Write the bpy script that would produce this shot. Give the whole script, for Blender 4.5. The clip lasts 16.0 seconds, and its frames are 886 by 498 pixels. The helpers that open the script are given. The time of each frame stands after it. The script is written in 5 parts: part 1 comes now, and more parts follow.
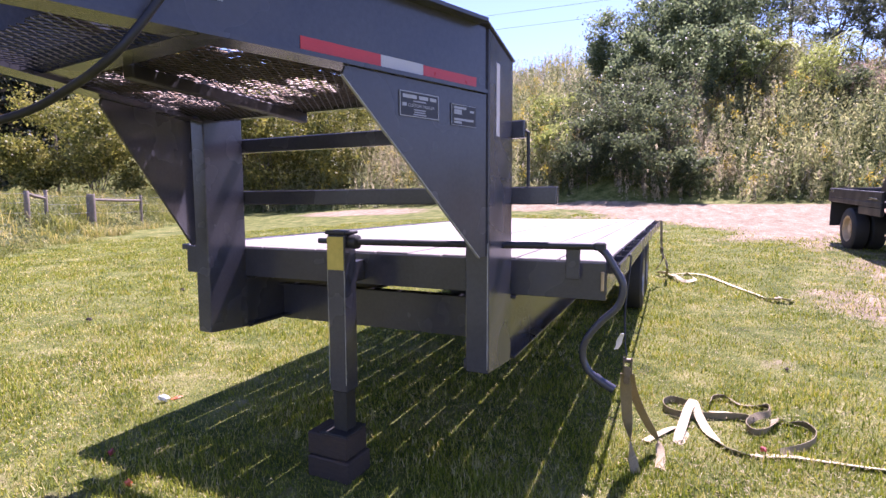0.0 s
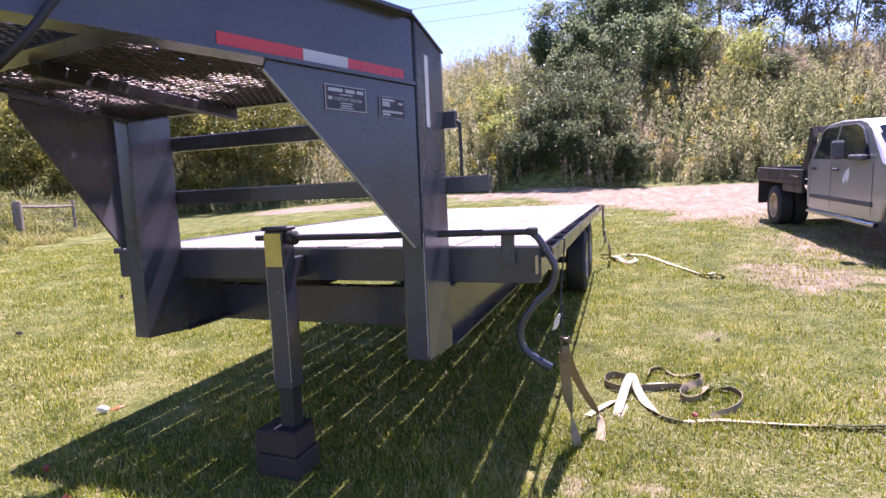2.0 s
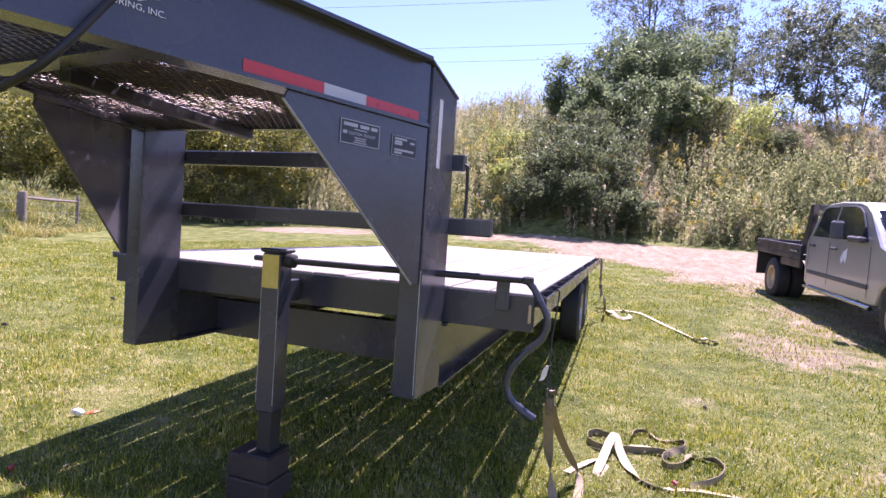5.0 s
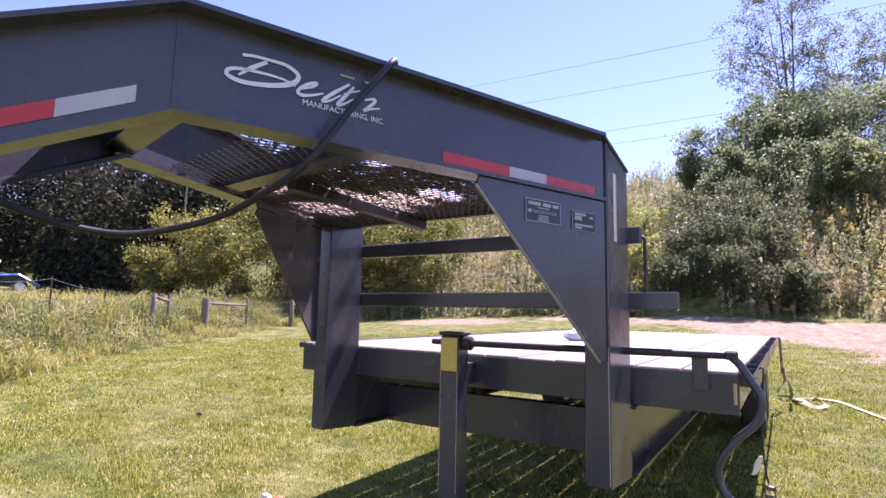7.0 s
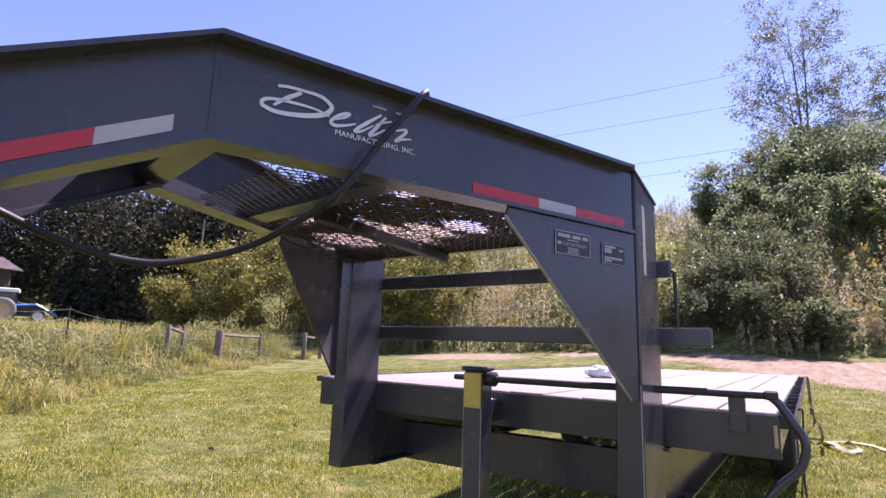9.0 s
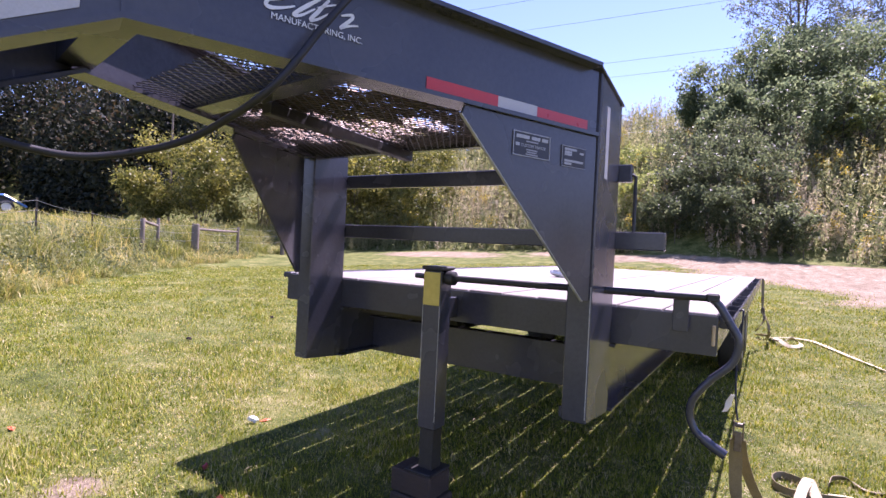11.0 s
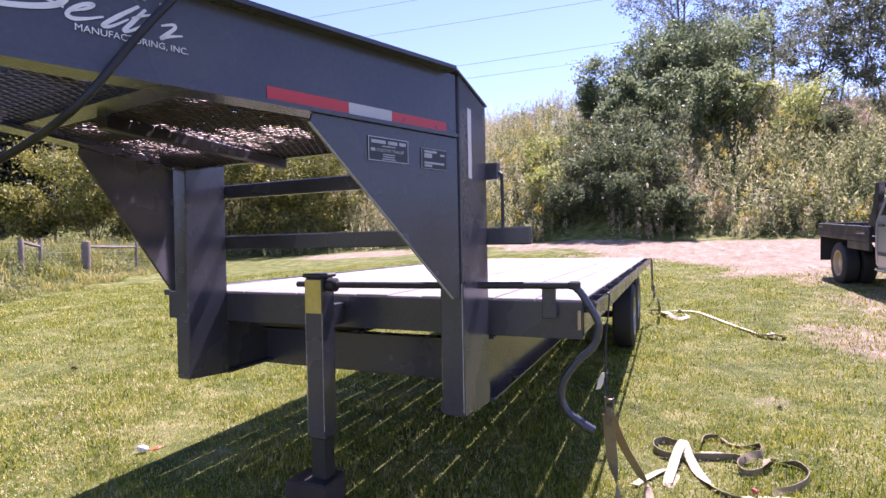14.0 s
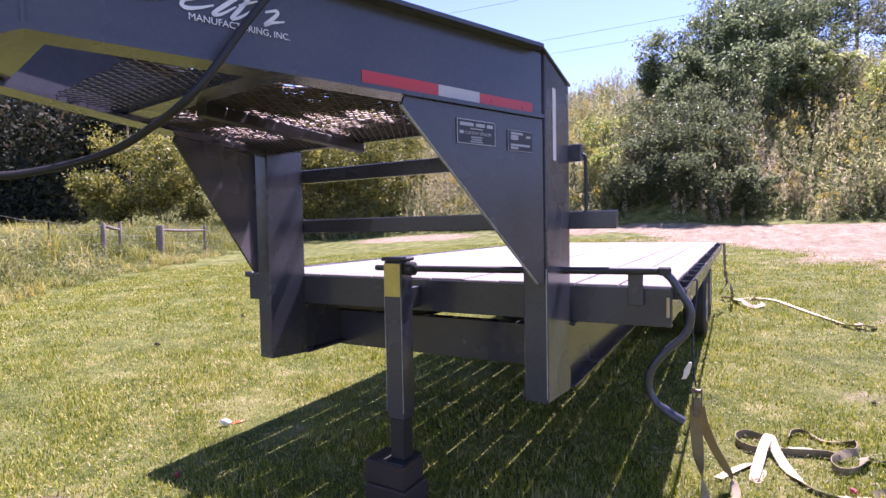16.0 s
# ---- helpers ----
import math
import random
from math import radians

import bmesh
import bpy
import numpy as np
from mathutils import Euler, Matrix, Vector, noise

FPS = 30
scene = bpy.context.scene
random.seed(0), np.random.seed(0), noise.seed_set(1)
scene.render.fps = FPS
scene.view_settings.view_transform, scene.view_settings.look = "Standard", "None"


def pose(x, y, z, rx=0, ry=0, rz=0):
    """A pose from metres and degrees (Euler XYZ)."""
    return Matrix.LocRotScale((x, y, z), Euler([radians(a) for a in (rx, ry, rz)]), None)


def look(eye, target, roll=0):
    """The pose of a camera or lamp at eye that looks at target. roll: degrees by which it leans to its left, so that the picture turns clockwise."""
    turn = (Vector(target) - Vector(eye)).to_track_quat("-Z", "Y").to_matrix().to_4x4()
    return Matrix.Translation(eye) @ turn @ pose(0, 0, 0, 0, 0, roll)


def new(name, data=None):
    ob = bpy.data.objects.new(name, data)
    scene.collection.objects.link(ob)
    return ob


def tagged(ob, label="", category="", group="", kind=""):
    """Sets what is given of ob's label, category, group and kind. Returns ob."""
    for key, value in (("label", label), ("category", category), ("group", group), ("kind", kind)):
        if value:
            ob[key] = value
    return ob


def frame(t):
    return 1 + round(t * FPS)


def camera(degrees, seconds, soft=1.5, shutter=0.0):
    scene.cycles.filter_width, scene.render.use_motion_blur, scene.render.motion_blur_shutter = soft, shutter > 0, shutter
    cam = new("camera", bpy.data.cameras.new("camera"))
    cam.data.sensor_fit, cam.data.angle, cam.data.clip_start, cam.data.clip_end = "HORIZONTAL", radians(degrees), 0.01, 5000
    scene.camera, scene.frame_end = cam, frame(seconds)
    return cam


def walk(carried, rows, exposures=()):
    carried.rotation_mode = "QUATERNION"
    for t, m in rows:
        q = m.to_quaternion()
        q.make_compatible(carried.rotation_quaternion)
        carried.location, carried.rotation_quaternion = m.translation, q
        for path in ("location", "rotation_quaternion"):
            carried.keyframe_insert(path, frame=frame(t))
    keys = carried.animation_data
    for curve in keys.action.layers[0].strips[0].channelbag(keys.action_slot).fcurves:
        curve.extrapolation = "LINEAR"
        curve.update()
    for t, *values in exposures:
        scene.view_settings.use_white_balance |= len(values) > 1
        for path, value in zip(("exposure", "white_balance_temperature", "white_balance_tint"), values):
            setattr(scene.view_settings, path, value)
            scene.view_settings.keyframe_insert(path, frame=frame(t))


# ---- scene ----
cam = camera(79.91, 16.0)
# seconds, place in metres, turn in degrees
PATH = [
    (0.0, 0.327, -2.316, 1.190, 84.90, 0.17, 25.12),
    (0.5, 0.332, -2.303, 1.175, 83.31, 0.23, 25.43),
    (1.0, 0.368, -2.303, 1.201, 85.03, -0.36, 23.40),
    (1.5, 0.390, -2.315, 1.180, 83.38, 1.66, 21.44),
    (2.0, 0.411, -2.320, 1.182, 83.96, 2.38, 19.98),
    (2.5, 0.397, -2.312, 1.182, 83.68, 2.46, 20.93),
    (3.0, 0.432, -2.311, 1.184, 84.67, 2.06, 19.89),
    (3.2, 0.443, -2.309, 1.186, 84.24, 2.03, 19.59),
    (5.3, 0.407, -2.340, 1.207, 87.84, -4.57, 20.79),
    (5.5, 0.361, -2.322, 1.194, 86.43, -1.33, 24.33),
    (6.0, 0.337, -2.319, 1.192, 86.48, -0.33, 25.74),
    (6.5, 0.323, -2.380, 1.185, 93.04, -0.69, 29.72),
    (7.0, 0.235, -2.443, 1.148, 96.82, -1.21, 34.16),
    (7.5, 0.175, -2.435, 1.128, 95.85, -1.72, 34.61),
    (8.0, 0.135, -2.433, 1.135, 99.25, -0.18, 36.68),
    (8.5, 0.147, -2.444, 1.143, 100.21, -1.04, 36.82),
    (9.0, 0.172, -2.445, 1.145, 100.44, -1.83, 35.46),
    (9.5, 0.162, -2.458, 1.113, 89.32, -3.01, 35.86),
    (9.7, 0.171, -2.448, 1.127, 90.19, -2.17, 35.78),
    (11.8, 0.278, -2.354, 1.187, 89.41, -2.70, 31.71),
    (12.0, 0.293, -2.358, 1.198, 90.72, -1.56, 30.92),
    (12.5, 0.317, -2.333, 1.191, 88.79, 0.99, 30.02),
    (13.0, 0.331, -2.319, 1.176, 87.69, 1.32, 29.42),
    (13.5, 0.384, -2.290, 1.176, 87.81, 1.32, 26.60),
    (14.0, 0.420, -2.283, 1.190, 89.35, 1.13, 24.85),
    (14.5, 0.381, -2.289, 1.184, 88.24, 1.15, 26.23),
    (15.0, 0.367, -2.296, 1.174, 87.64, 0.89, 26.74),
    (15.5, 0.349, -2.297, 1.174, 87.81, 0.81, 27.65),
    (16.0, 0.296, -2.321, 1.194, 87.69, 1.10, 30.45),
]
walk(cam, [(row[0], pose(*row[1:])) for row in PATH], exposures=[(0.0, 1.73, 5750, 51), (6.0, 1.71, 5750, 51), (7.9, 1.61, 5980, 52), (9.2, 1.43, 5980, 52), (11.0, 1.63, 5750, 51), (16.0, 1.67, 5750, 51)])

# ---------------------------------------------------------------- world, sun
SUN_AZ, SUN_EL = radians(6.8), radians(58.3)      # azimuth from +y towards +x
world = bpy.data.worlds.new("sky")
scene.world = world
world.use_nodes = True
wn = world.node_tree
sky = wn.nodes.new("ShaderNodeTexSky")
sky.sky_type = "NISHITA"
sky.sun_disc = False
sky.sun_elevation = SUN_EL
sky.sun_rotation = SUN_AZ
sky.air_density, sky.dust_density, sky.ozone_density = 1.0, 0.05, 2.0
bg = wn.nodes["Background"]
bg.inputs["Strength"].default_value = 0.081
wn.links.new(sky.outputs["Color"], bg.inputs["Color"])
sun_data = bpy.data.lights.new("sun", "SUN")
sun_data.energy, sun_data.angle, sun_data.color = 5.0, radians(0.53), (1.0, 0.95, 0.86)
sun = new("sun", sun_data)
toward = Vector((math.sin(SUN_AZ) * math.cos(SUN_EL), math.cos(SUN_AZ) * math.cos(SUN_EL), math.sin(SUN_EL)))
sun.matrix_world = look(toward * 60, (0, 0, 0))

# ---------------------------------------------------------------- materials
def nodes_of(name):
    m = bpy.data.materials.new(name)
    m.use_nodes = True
    return m, m.node_tree, m.node_tree.nodes, m.node_tree.links, m.node_tree.nodes["Principled BSDF"]


def ramp(nt, fac, stops):
    r = nt.nodes.new("ShaderNodeValToRGB")
    el = r.color_ramp.elements
    while len(el) < len(stops):
        el.new(0.5)
    for e, (p, c) in zip(el, stops):
        e.position, e.color = p, (*c, 1)
    nt.links.new(fac, r.inputs["Fac"])
    return r.outputs["Color"]


def noise_of(nt, scale, detail=4, rough=0.6, coords="Object", stretch=None):
    tc = nt.nodes.new("ShaderNodeTexCoord")
    n = nt.nodes.new("ShaderNodeTexNoise")
    n.inputs["Scale"].default_value, n.inputs["Detail"].default_value, n.inputs["Roughness"].default_value = scale, detail, rough
    src = tc.outputs[coords]
    if stretch:
        mp = nt.nodes.new("ShaderNodeMapping")
        mp.inputs["Scale"].default_value = stretch
        nt.links.new(src, mp.inputs["Vector"])
        src = mp.outputs["Vector"]
    nt.links.new(src, n.inputs["Vector"])
    return n.outputs["Fac"]


def mixc(nt, fac, a, b, kind="MIX"):
    m = nt.nodes.new("ShaderNodeMix")
    m.data_type, m.blend_type = "RGBA", kind
    ins = [i for i in m.inputs if i.enabled]
    for v, s in zip((fac, a, b), ins):
        if hasattr(v, "links"):
            nt.links.new(v, s)
        else:
            s.default_value = v if not isinstance(v, tuple) else (*v, 1)
    return [o for o in m.outputs if o.enabled][0]


def plain(name, dark, light, rough=0.5, metal=0.0, grain=30.0, stain=3.0, bump=0.1, rough_var=0.15, stretch=None, coat=0.0, spec=0.5):
    """Two scales of variation between two colours, with roughness that varies and a fine bump."""
    m, nt, nd, lk, p = nodes_of(name)
    fine, wide = noise_of(nt, grain, 6, 0.65, stretch=stretch), noise_of(nt, stain, 3, 0.55)
    mid = mixc(nt, 0.55, fine, wide)
    lk.new(ramp(nt, mid, [(0.35, dark), (0.65, light)]), p.inputs["Base Color"])
    mr = nd.new("ShaderNodeMapRange")
    mr.inputs["From Min"].default_value, mr.inputs["From Max"].default_value = 0.3, 0.7
    mr.inputs["To Min"].default_value, mr.inputs["To Max"].default_value = max(0.02, rough - rough_var), min(1, rough + rough_var)
    lk.new(wide, mr.inputs["Value"])
    lk.new(mr.outputs["Result"], p.inputs["Roughness"])
    p.inputs["Metallic"].default_value = metal
    p.inputs["Coat Weight"].default_value = coat
    p.inputs["Specular IOR Level"].default_value = spec
    b = nd.new("ShaderNodeBump")
    b.inputs["Strength"].default_value, b.inputs["Distance"].default_value = bump, 0.004
    lk.new(fine, b.inputs["Height"])
    lk.new(b.outputs["Normal"], p.inputs["Normal"])
    return m


def leafy(name, stops, glow=0.5, wide_scale=0.6, rough=0.55, island=0.62, through_blue=0.75, clump=0.0, plant=False):
    """Leaves and blades: colour by island and, where the mesh tells its plants apart, by plant; light passes through."""
    m, nt, nd, lk, p = nodes_of(name)
    geo = nd.new("ShaderNodeNewGeometry")
    wide = noise_of(nt, wide_scale, 3, 0.6)
    if clump:
        wide = mixc(nt, 0.5, wide, noise_of(nt, clump, 2, 0.6))
    if plant:
        at = nd.new("ShaderNodeAttribute")
        at.attribute_name = "plant"
        wide = at.outputs["Fac"]
    mid = mixc(nt, 1 - island, geo.outputs["Random Per Island"], wide)
    col = ramp(nt, mid, stops)
    lk.new(col, p.inputs["Base Color"])
    p.inputs["Roughness"].default_value = rough
    p.inputs["Specular IOR Level"].default_value = 0.22
    tr = nd.new("ShaderNodeBsdfTranslucent")
    bright = mixc(nt, 1.0, col, (1.0, 1.0, through_blue), "MULTIPLY")
    lk.new(bright, tr.inputs["Color"])
    mx = nd.new("ShaderNodeMixShader")
    mx.inputs[0].default_value = glow
    lk.new(p.outputs[0], mx.inputs[1])
    lk.new(tr.outputs[0], mx.inputs[2])
    lk.new(mx.outputs[0], nd["Material Output"].inputs["Surface"])
    return m


BLACK = plain("black_enamel", (0.038, 0.039, 0.048), (0.060, 0.060, 0.070), 0.24, 0, 60, 2.5, 0.04, 0.08)
BLACKER = plain("dusty_black_steel", (0.012, 0.012, 0.013), (0.030, 0.028, 0.026), 0.5, 0, 40, 3, 0.15)
RUBBER = plain("black_rubber", (0.012, 0.012, 0.012), (0.028, 0.027, 0.025), 0.7, 0, 60, 4, 0.3)
HOSE = plain("black_hose_rubber", (0.008, 0.008, 0.009), (0.016, 0.016, 0.017), 0.55, 0, 80, 5, 0.2)
STEEL = plain("bare_steel", (0.30, 0.29, 0.28), (0.45, 0.44, 0.42), 0.38, 0.9, 60, 5, 0.1)
REDTAPE = plain("red_reflector", (0.42, 0.022, 0.022), (0.55, 0.035, 0.03), 0.35, 0, 220, 4, 0.15)
WHITETAPE = plain("white_reflector", (0.36, 0.35, 0.35), (0.48, 0.47, 0.46), 0.4, 0, 220, 4, 0.15)
DECAL = plain("white_vinyl", (0.62, 0.62, 0.62), (0.72, 0.72, 0.72), 0.4, 0, 90, 4, 0.02)
PRINT = plain("worn_white_print", (0.30, 0.30, 0.31), (0.42, 0.42, 0.43), 0.5, 0, 90, 4, 0.02)
GREYDECAL = plain("grey_vinyl", (0.26, 0.26, 0.28), (0.36, 0.36, 0.38), 0.45, 0, 90, 4, 0.02)
PLATEBLACK = plain("black_plate", (0.012, 0.012, 0.014), (0.02, 0.02, 0.022), 0.4, 0, 80, 4, 0.03)
YELLOWPLATE = plain("yellow_plate", (0.46, 0.36, 0.05), (0.60, 0.47, 0.08), 0.5, 0, 50, 8, 0.1)
WOOD = plain("weathered_pine", (0.175, 0.155, 0.125), (0.34, 0.31, 0.265), 0.8, 0, 14, 1.2, 0.5, 0.1, stretch=(9, 0.5, 9), spec=0.25)
OLDWOOD = plain("grey_fence_wood", (0.10, 0.08, 0.06), (0.24, 0.20, 0.16), 0.85, 0, 30, 3, 0.6, 0.08, stretch=(4, 4, 0.6))
WEB = plain("tan_webbing", (0.36, 0.295, 0.16), (0.56, 0.48, 0.30), 0.75, 0, 160, 6, 0.5)
# darker copy of the webbing: dirt, and the strap's shaded side put into the colour
WEBDARK = plain("dirty_shaded_webbing", (0.17, 0.13, 0.065), (0.31, 0.25, 0.14), 0.8, 0, 160, 6, 0.5)
SILVER = plain("silver_paint", (0.40, 0.385, 0.36), (0.47, 0.455, 0.43), 0.32, 0.55, 90, 1.5, 0.02, 0.06, coat=0.6)
TRUCKBLACK = plain("black_flatbed_paint", (0.012, 0.012, 0.013), (0.025, 0.024, 0.023), 0.45, 0, 50, 3, 0.1)
CHROME = plain("dull_chrome", (0.5, 0.5, 0.5), (0.62, 0.62, 0.62), 0.2, 1.0, 60, 5, 0.03, 0.08)
TRIM = plain("dark_trim", (0.05, 0.05, 0.055), (0.08, 0.08, 0.085), 0.5, 0, 60, 5, 0.05)
DARKWOOD = plain("dark_brown_timber", (0.028, 0.019, 0.013), (0.065, 0.045, 0.030), 0.85, 0, 30, 4, 0.5, stretch=(0.6, 4, 4))
# pale colour for edge highlights painted as thin strips
EDGEGLINT = plain("bright_edge_glint", (0.30, 0.30, 0.30), (0.46, 0.45, 0.43), 0.45, 0.3, 40, 9, 0.1)
RATCHET = plain("rusty_ratchet_steel", (0.10, 0.075, 0.05), (0.24, 0.19, 0.13), 0.5, 0.5, 60, 9, 0.3)
RIM = plain("tan_steel_rim", (0.42, 0.30, 0.16), (0.56, 0.43, 0.26), 0.4, 0.2, 40, 6, 0.1)
DARKGLASS = plain("tinted_glass", (0.010, 0.013, 0.018), (0.014, 0.018, 0.024), 0.05, 0, 20, 2, 0.0, 0.02, spec=0.5)
BLUE = plain("tractor_blue", (0.07, 0.19, 0.46), (0.12, 0.27, 0.58), 0.3, 0, 40, 3, 0.03)
WHITEPAINT = plain("white_paint", (0.66, 0.66, 0.66), (0.78, 0.78, 0.77), 0.45, 0, 40, 3, 0.03)
BARNWOOD = plain("barn_boards", (0.10, 0.075, 0.06), (0.20, 0.155, 0.13), 0.85, 0, 18, 1.5, 0.5, stretch=(4, 4, 0.4))
ROOFTIN = plain("rusty_roof_tin", (0.05, 0.045, 0.042), (0.11, 0.095, 0.085), 0.6, 0.3, 20, 1.5, 0.2)
PLASTICBAG = plain("white_sack", (0.66, 0.65, 0.62), (0.80, 0.79, 0.76), 0.6, 0, 30, 8, 0.5)
PAPER = plain("crumpled_paper", (0.62, 0.62, 0.6), (0.8, 0.8, 0.78), 0.7, 0, 40, 9, 0.5)
ORANGE = plain("orange_wrapper", (0.65, 0.13, 0.04), (0.8, 0.2, 0.06), 0.5, 0, 40, 9, 0.3)
PINK = plain("red_wrapper", (0.28, 0.03, 0.035), (0.42, 0.07, 0.07), 0.5, 0, 40, 9, 0.3)
CLOD = plain("dark_soil", (0.035, 0.025, 0.018), (0.07, 0.05, 0.035), 0.9, 0, 60, 9, 0.8)
BARK = plain("bark", (0.055, 0.043, 0.034), (0.13, 0.105, 0.085), 0.9, 0, 25, 3, 0.9, 0.05, stretch=(3, 3, 0.7))
GALV = plain("galvanised_wire", (0.28, 0.28, 0.27), (0.42, 0.42, 0.41), 0.5, 0.7, 60, 5, 0.05)
RUSTPOST = plain("rusty_green_post", (0.05, 0.045, 0.03), (0.11, 0.085, 0.06), 0.75, 0.2, 50, 6, 0.3)

GRASS = leafy("lawn_blades", [(0.30, (0.0643, 0.0939, 0.0088)), (0.43, (0.1799, 0.233, 0.0162)), (0.535, (0.2996, 0.3229, 0.0309)), (0.615, (0.4109, 0.3718, 0.0922)), (0.70, (0.5991, 0.5068, 0.2654))], 0.36, 1.1, 0.55, 0.36, 0.45, 8.0)
STRAW = leafy("dry_straw", [(0.2, (0.1769, 0.1373, 0.0585)), (0.5, (0.3243, 0.2601, 0.13)), (0.8, (0.4864, 0.419, 0.2471))], 0.25, 2.0, 0.6, 0.6, 0.7)
TALLGRASS = leafy("tall_grass_blades", [(0.12, (0.0999, 0.1281, 0.0296)), (0.40, (0.2264, 0.244, 0.064)), (0.64, (0.4528, 0.3904, 0.1477)), (0.88, (0.7326, 0.5734, 0.2955))], 0.42, 0.5, 0.55, 0.40, 0.6, plant=True)
WEEDLEAF = leafy("weed_leaves", [(0.10, (0.0822, 0.1058, 0.0506)), (0.38, (0.1773, 0.207, 0.092)), (0.62, (0.3286, 0.3358, 0.1518)), (0.88, (0.5016, 0.4692, 0.2576))], 0.60, 0.3, 0.45, 0.30, 0.85, plant=True)
WEEDSTALK = leafy("dry_stalks", [(0.10, (0.1548, 0.1376, 0.0903)), (0.38, (0.301, 0.2666, 0.172)), (0.62, (0.4472, 0.3913, 0.2494)), (0.90, (0.6192, 0.5504, 0.3956))], 0.56, 0.2, 0.5, 0.30, 0.88, plant=True)
FLOWER = leafy("goldenrod_heads", [(0.2, (0.34, 0.25, 0.035)), (0.8, (0.60, 0.48, 0.07))], 0.45, 0.5)
TREELEAF = leafy("tree_leaves", [(0.22, (0.0811, 0.1157, 0.0621)), (0.50, (0.1566, 0.2058, 0.1013)), (0.80, (0.2666, 0.3087, 0.1485))], 0.68, 0.25, 0.4, 0.45, 0.9, 1.5)
BRIGHTLEAF = leafy("sunlit_leaves", [(0.25, (0.1495, 0.1898, 0.0633)), (0.55, (0.3105, 0.3565, 0.115)), (0.85, (0.529, 0.529, 0.2185))], 0.62, 0.4, 0.42, 0.4, 0.7, 1.5)
# the deep shade of the far woods is put into these leaf colours
WOODSLEAF = leafy("shaded_woods_leaves", [(0.20, (0.0169, 0.0231, 0.0171)), (0.52, (0.0385, 0.0478, 0.0308)), (0.72, (0.0732, 0.0726, 0.0393)), (0.86, (0.1309, 0.0811, 0.0427))], 0.22, 0.1, 0.8)

BUSHLEAF = leafy("bush_leaves", [(0.34, (0.075, 0.091, 0.0261)), (0.5, (0.2, 0.2077, 0.0609)), (0.66, (0.44, 0.3858, 0.1131))], 0.45, 0.4, 0.45, 0.24, 0.6, 1.2)
CRESTLEAF = leafy("crest_leaves", [(0.22, (0.0684, 0.088, 0.0626)), (0.55, (0.1319, 0.1564, 0.1017)), (0.85, (0.2444, 0.2639, 0.1662))], 0.56, 0.25, 0.45, 0.45, 0.9, 1.2)
THICKETLEAF = leafy("thicket_leaves", [(0.22, (0.0649, 0.0878, 0.0465)), (0.52, (0.1213, 0.1536, 0.0714)), (0.82, (0.2257, 0.2508, 0.1131))], 0.64, 0.3, 0.42, 0.5, 0.9, 1.5)
PLUME = leafy("grass_plumes", [(0.1, (0.22, 0.155, 0.105)), (0.5, (0.40, 0.30, 0.215)), (0.9, (0.58, 0.47, 0.37))], 0.5, 0.6, 0.6, 0.4, 0.9, plant=True)
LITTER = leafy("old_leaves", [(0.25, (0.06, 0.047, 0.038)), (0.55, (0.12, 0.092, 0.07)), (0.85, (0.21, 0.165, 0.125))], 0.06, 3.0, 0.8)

# light through the mat's thin places is put into this pale leaf colour
BACKLITLITTER = leafy("backlit_leaf_tint", [(0.2, (0.48, 0.38, 0.30)), (0.55, (0.66, 0.55, 0.46)), (0.85, (0.78, 0.69, 0.60))], 0.8, 3.0, 0.7, 0.8, 0.95)


def ground_material():
    m, nt, nd, lk, p = nodes_of("lawn_and_dirt")
    fine, mid, wide = noise_of(nt, 55, 8, 0.75), noise_of(nt, 2.6, 5, 0.65), noise_of(nt, 0.42, 4, 0.6)
    lawn = ramp(nt, mixc(nt, 0.5, fine, mid), [(0.38, (0.034, 0.045, 0.010)), (0.47, (0.085, 0.105, 0.024)), (0.55, (0.165, 0.170, 0.050)), (0.66, (0.34, 0.29, 0.150))])
    drag = mixc(nt, 0.4, noise_of(nt, 2.4, 9, 0.78, stretch=(1.3, 0.5, 1.0)), noise_of(nt, 9, 7, 0.75, stretch=(0.7, 1.0, 1.0)))
    dirt = ramp(nt, mixc(nt, 0.35, drag, fine), [(0.38, (0.085, 0.066, 0.040)), (0.46, (0.185, 0.142, 0.090)), (0.53, (0.28, 0.222, 0.146)), (0.62, (0.44, 0.37, 0.27))])
    # how bare the ground is comes with the mesh
    at = nd.new("ShaderNodeAttribute")
    at.attribute_name = "bare"
    add = nd.new("ShaderNodeMath")
    add.operation = "MULTIPLY_ADD"
    lk.new(mixc(nt, 0.5, mid, wide), add.inputs[0])
    add.inputs[1].default_value = 1.6
    lk.new(at.outputs["Fac"], add.inputs[2])
    edge = nd.new("ShaderNodeMapRange")
    edge.interpolation_type = "SMOOTHSTEP"
    edge.inputs["From Min"].default_value, edge.inputs["From Max"].default_value = 1.15, 1.45
    lk.new(add.outputs[0], edge.inputs["Value"])
    lk.new(mixc(nt, edge.outputs["Result"], lawn, dirt), p.inputs["Base Color"])
    p.inputs["Roughness"].default_value = 0.95
    p.inputs["Specular IOR Level"].default_value = 0.1
    b = nd.new("ShaderNodeBump")
    b.inputs["Strength"].default_value, b.inputs["Distance"].default_value = 0.7, 0.03
    lk.new(fine, b.inputs["Height"])
    lk.new(b.outputs["Normal"], p.inputs["Normal"])
    return m


GROUND = ground_material()

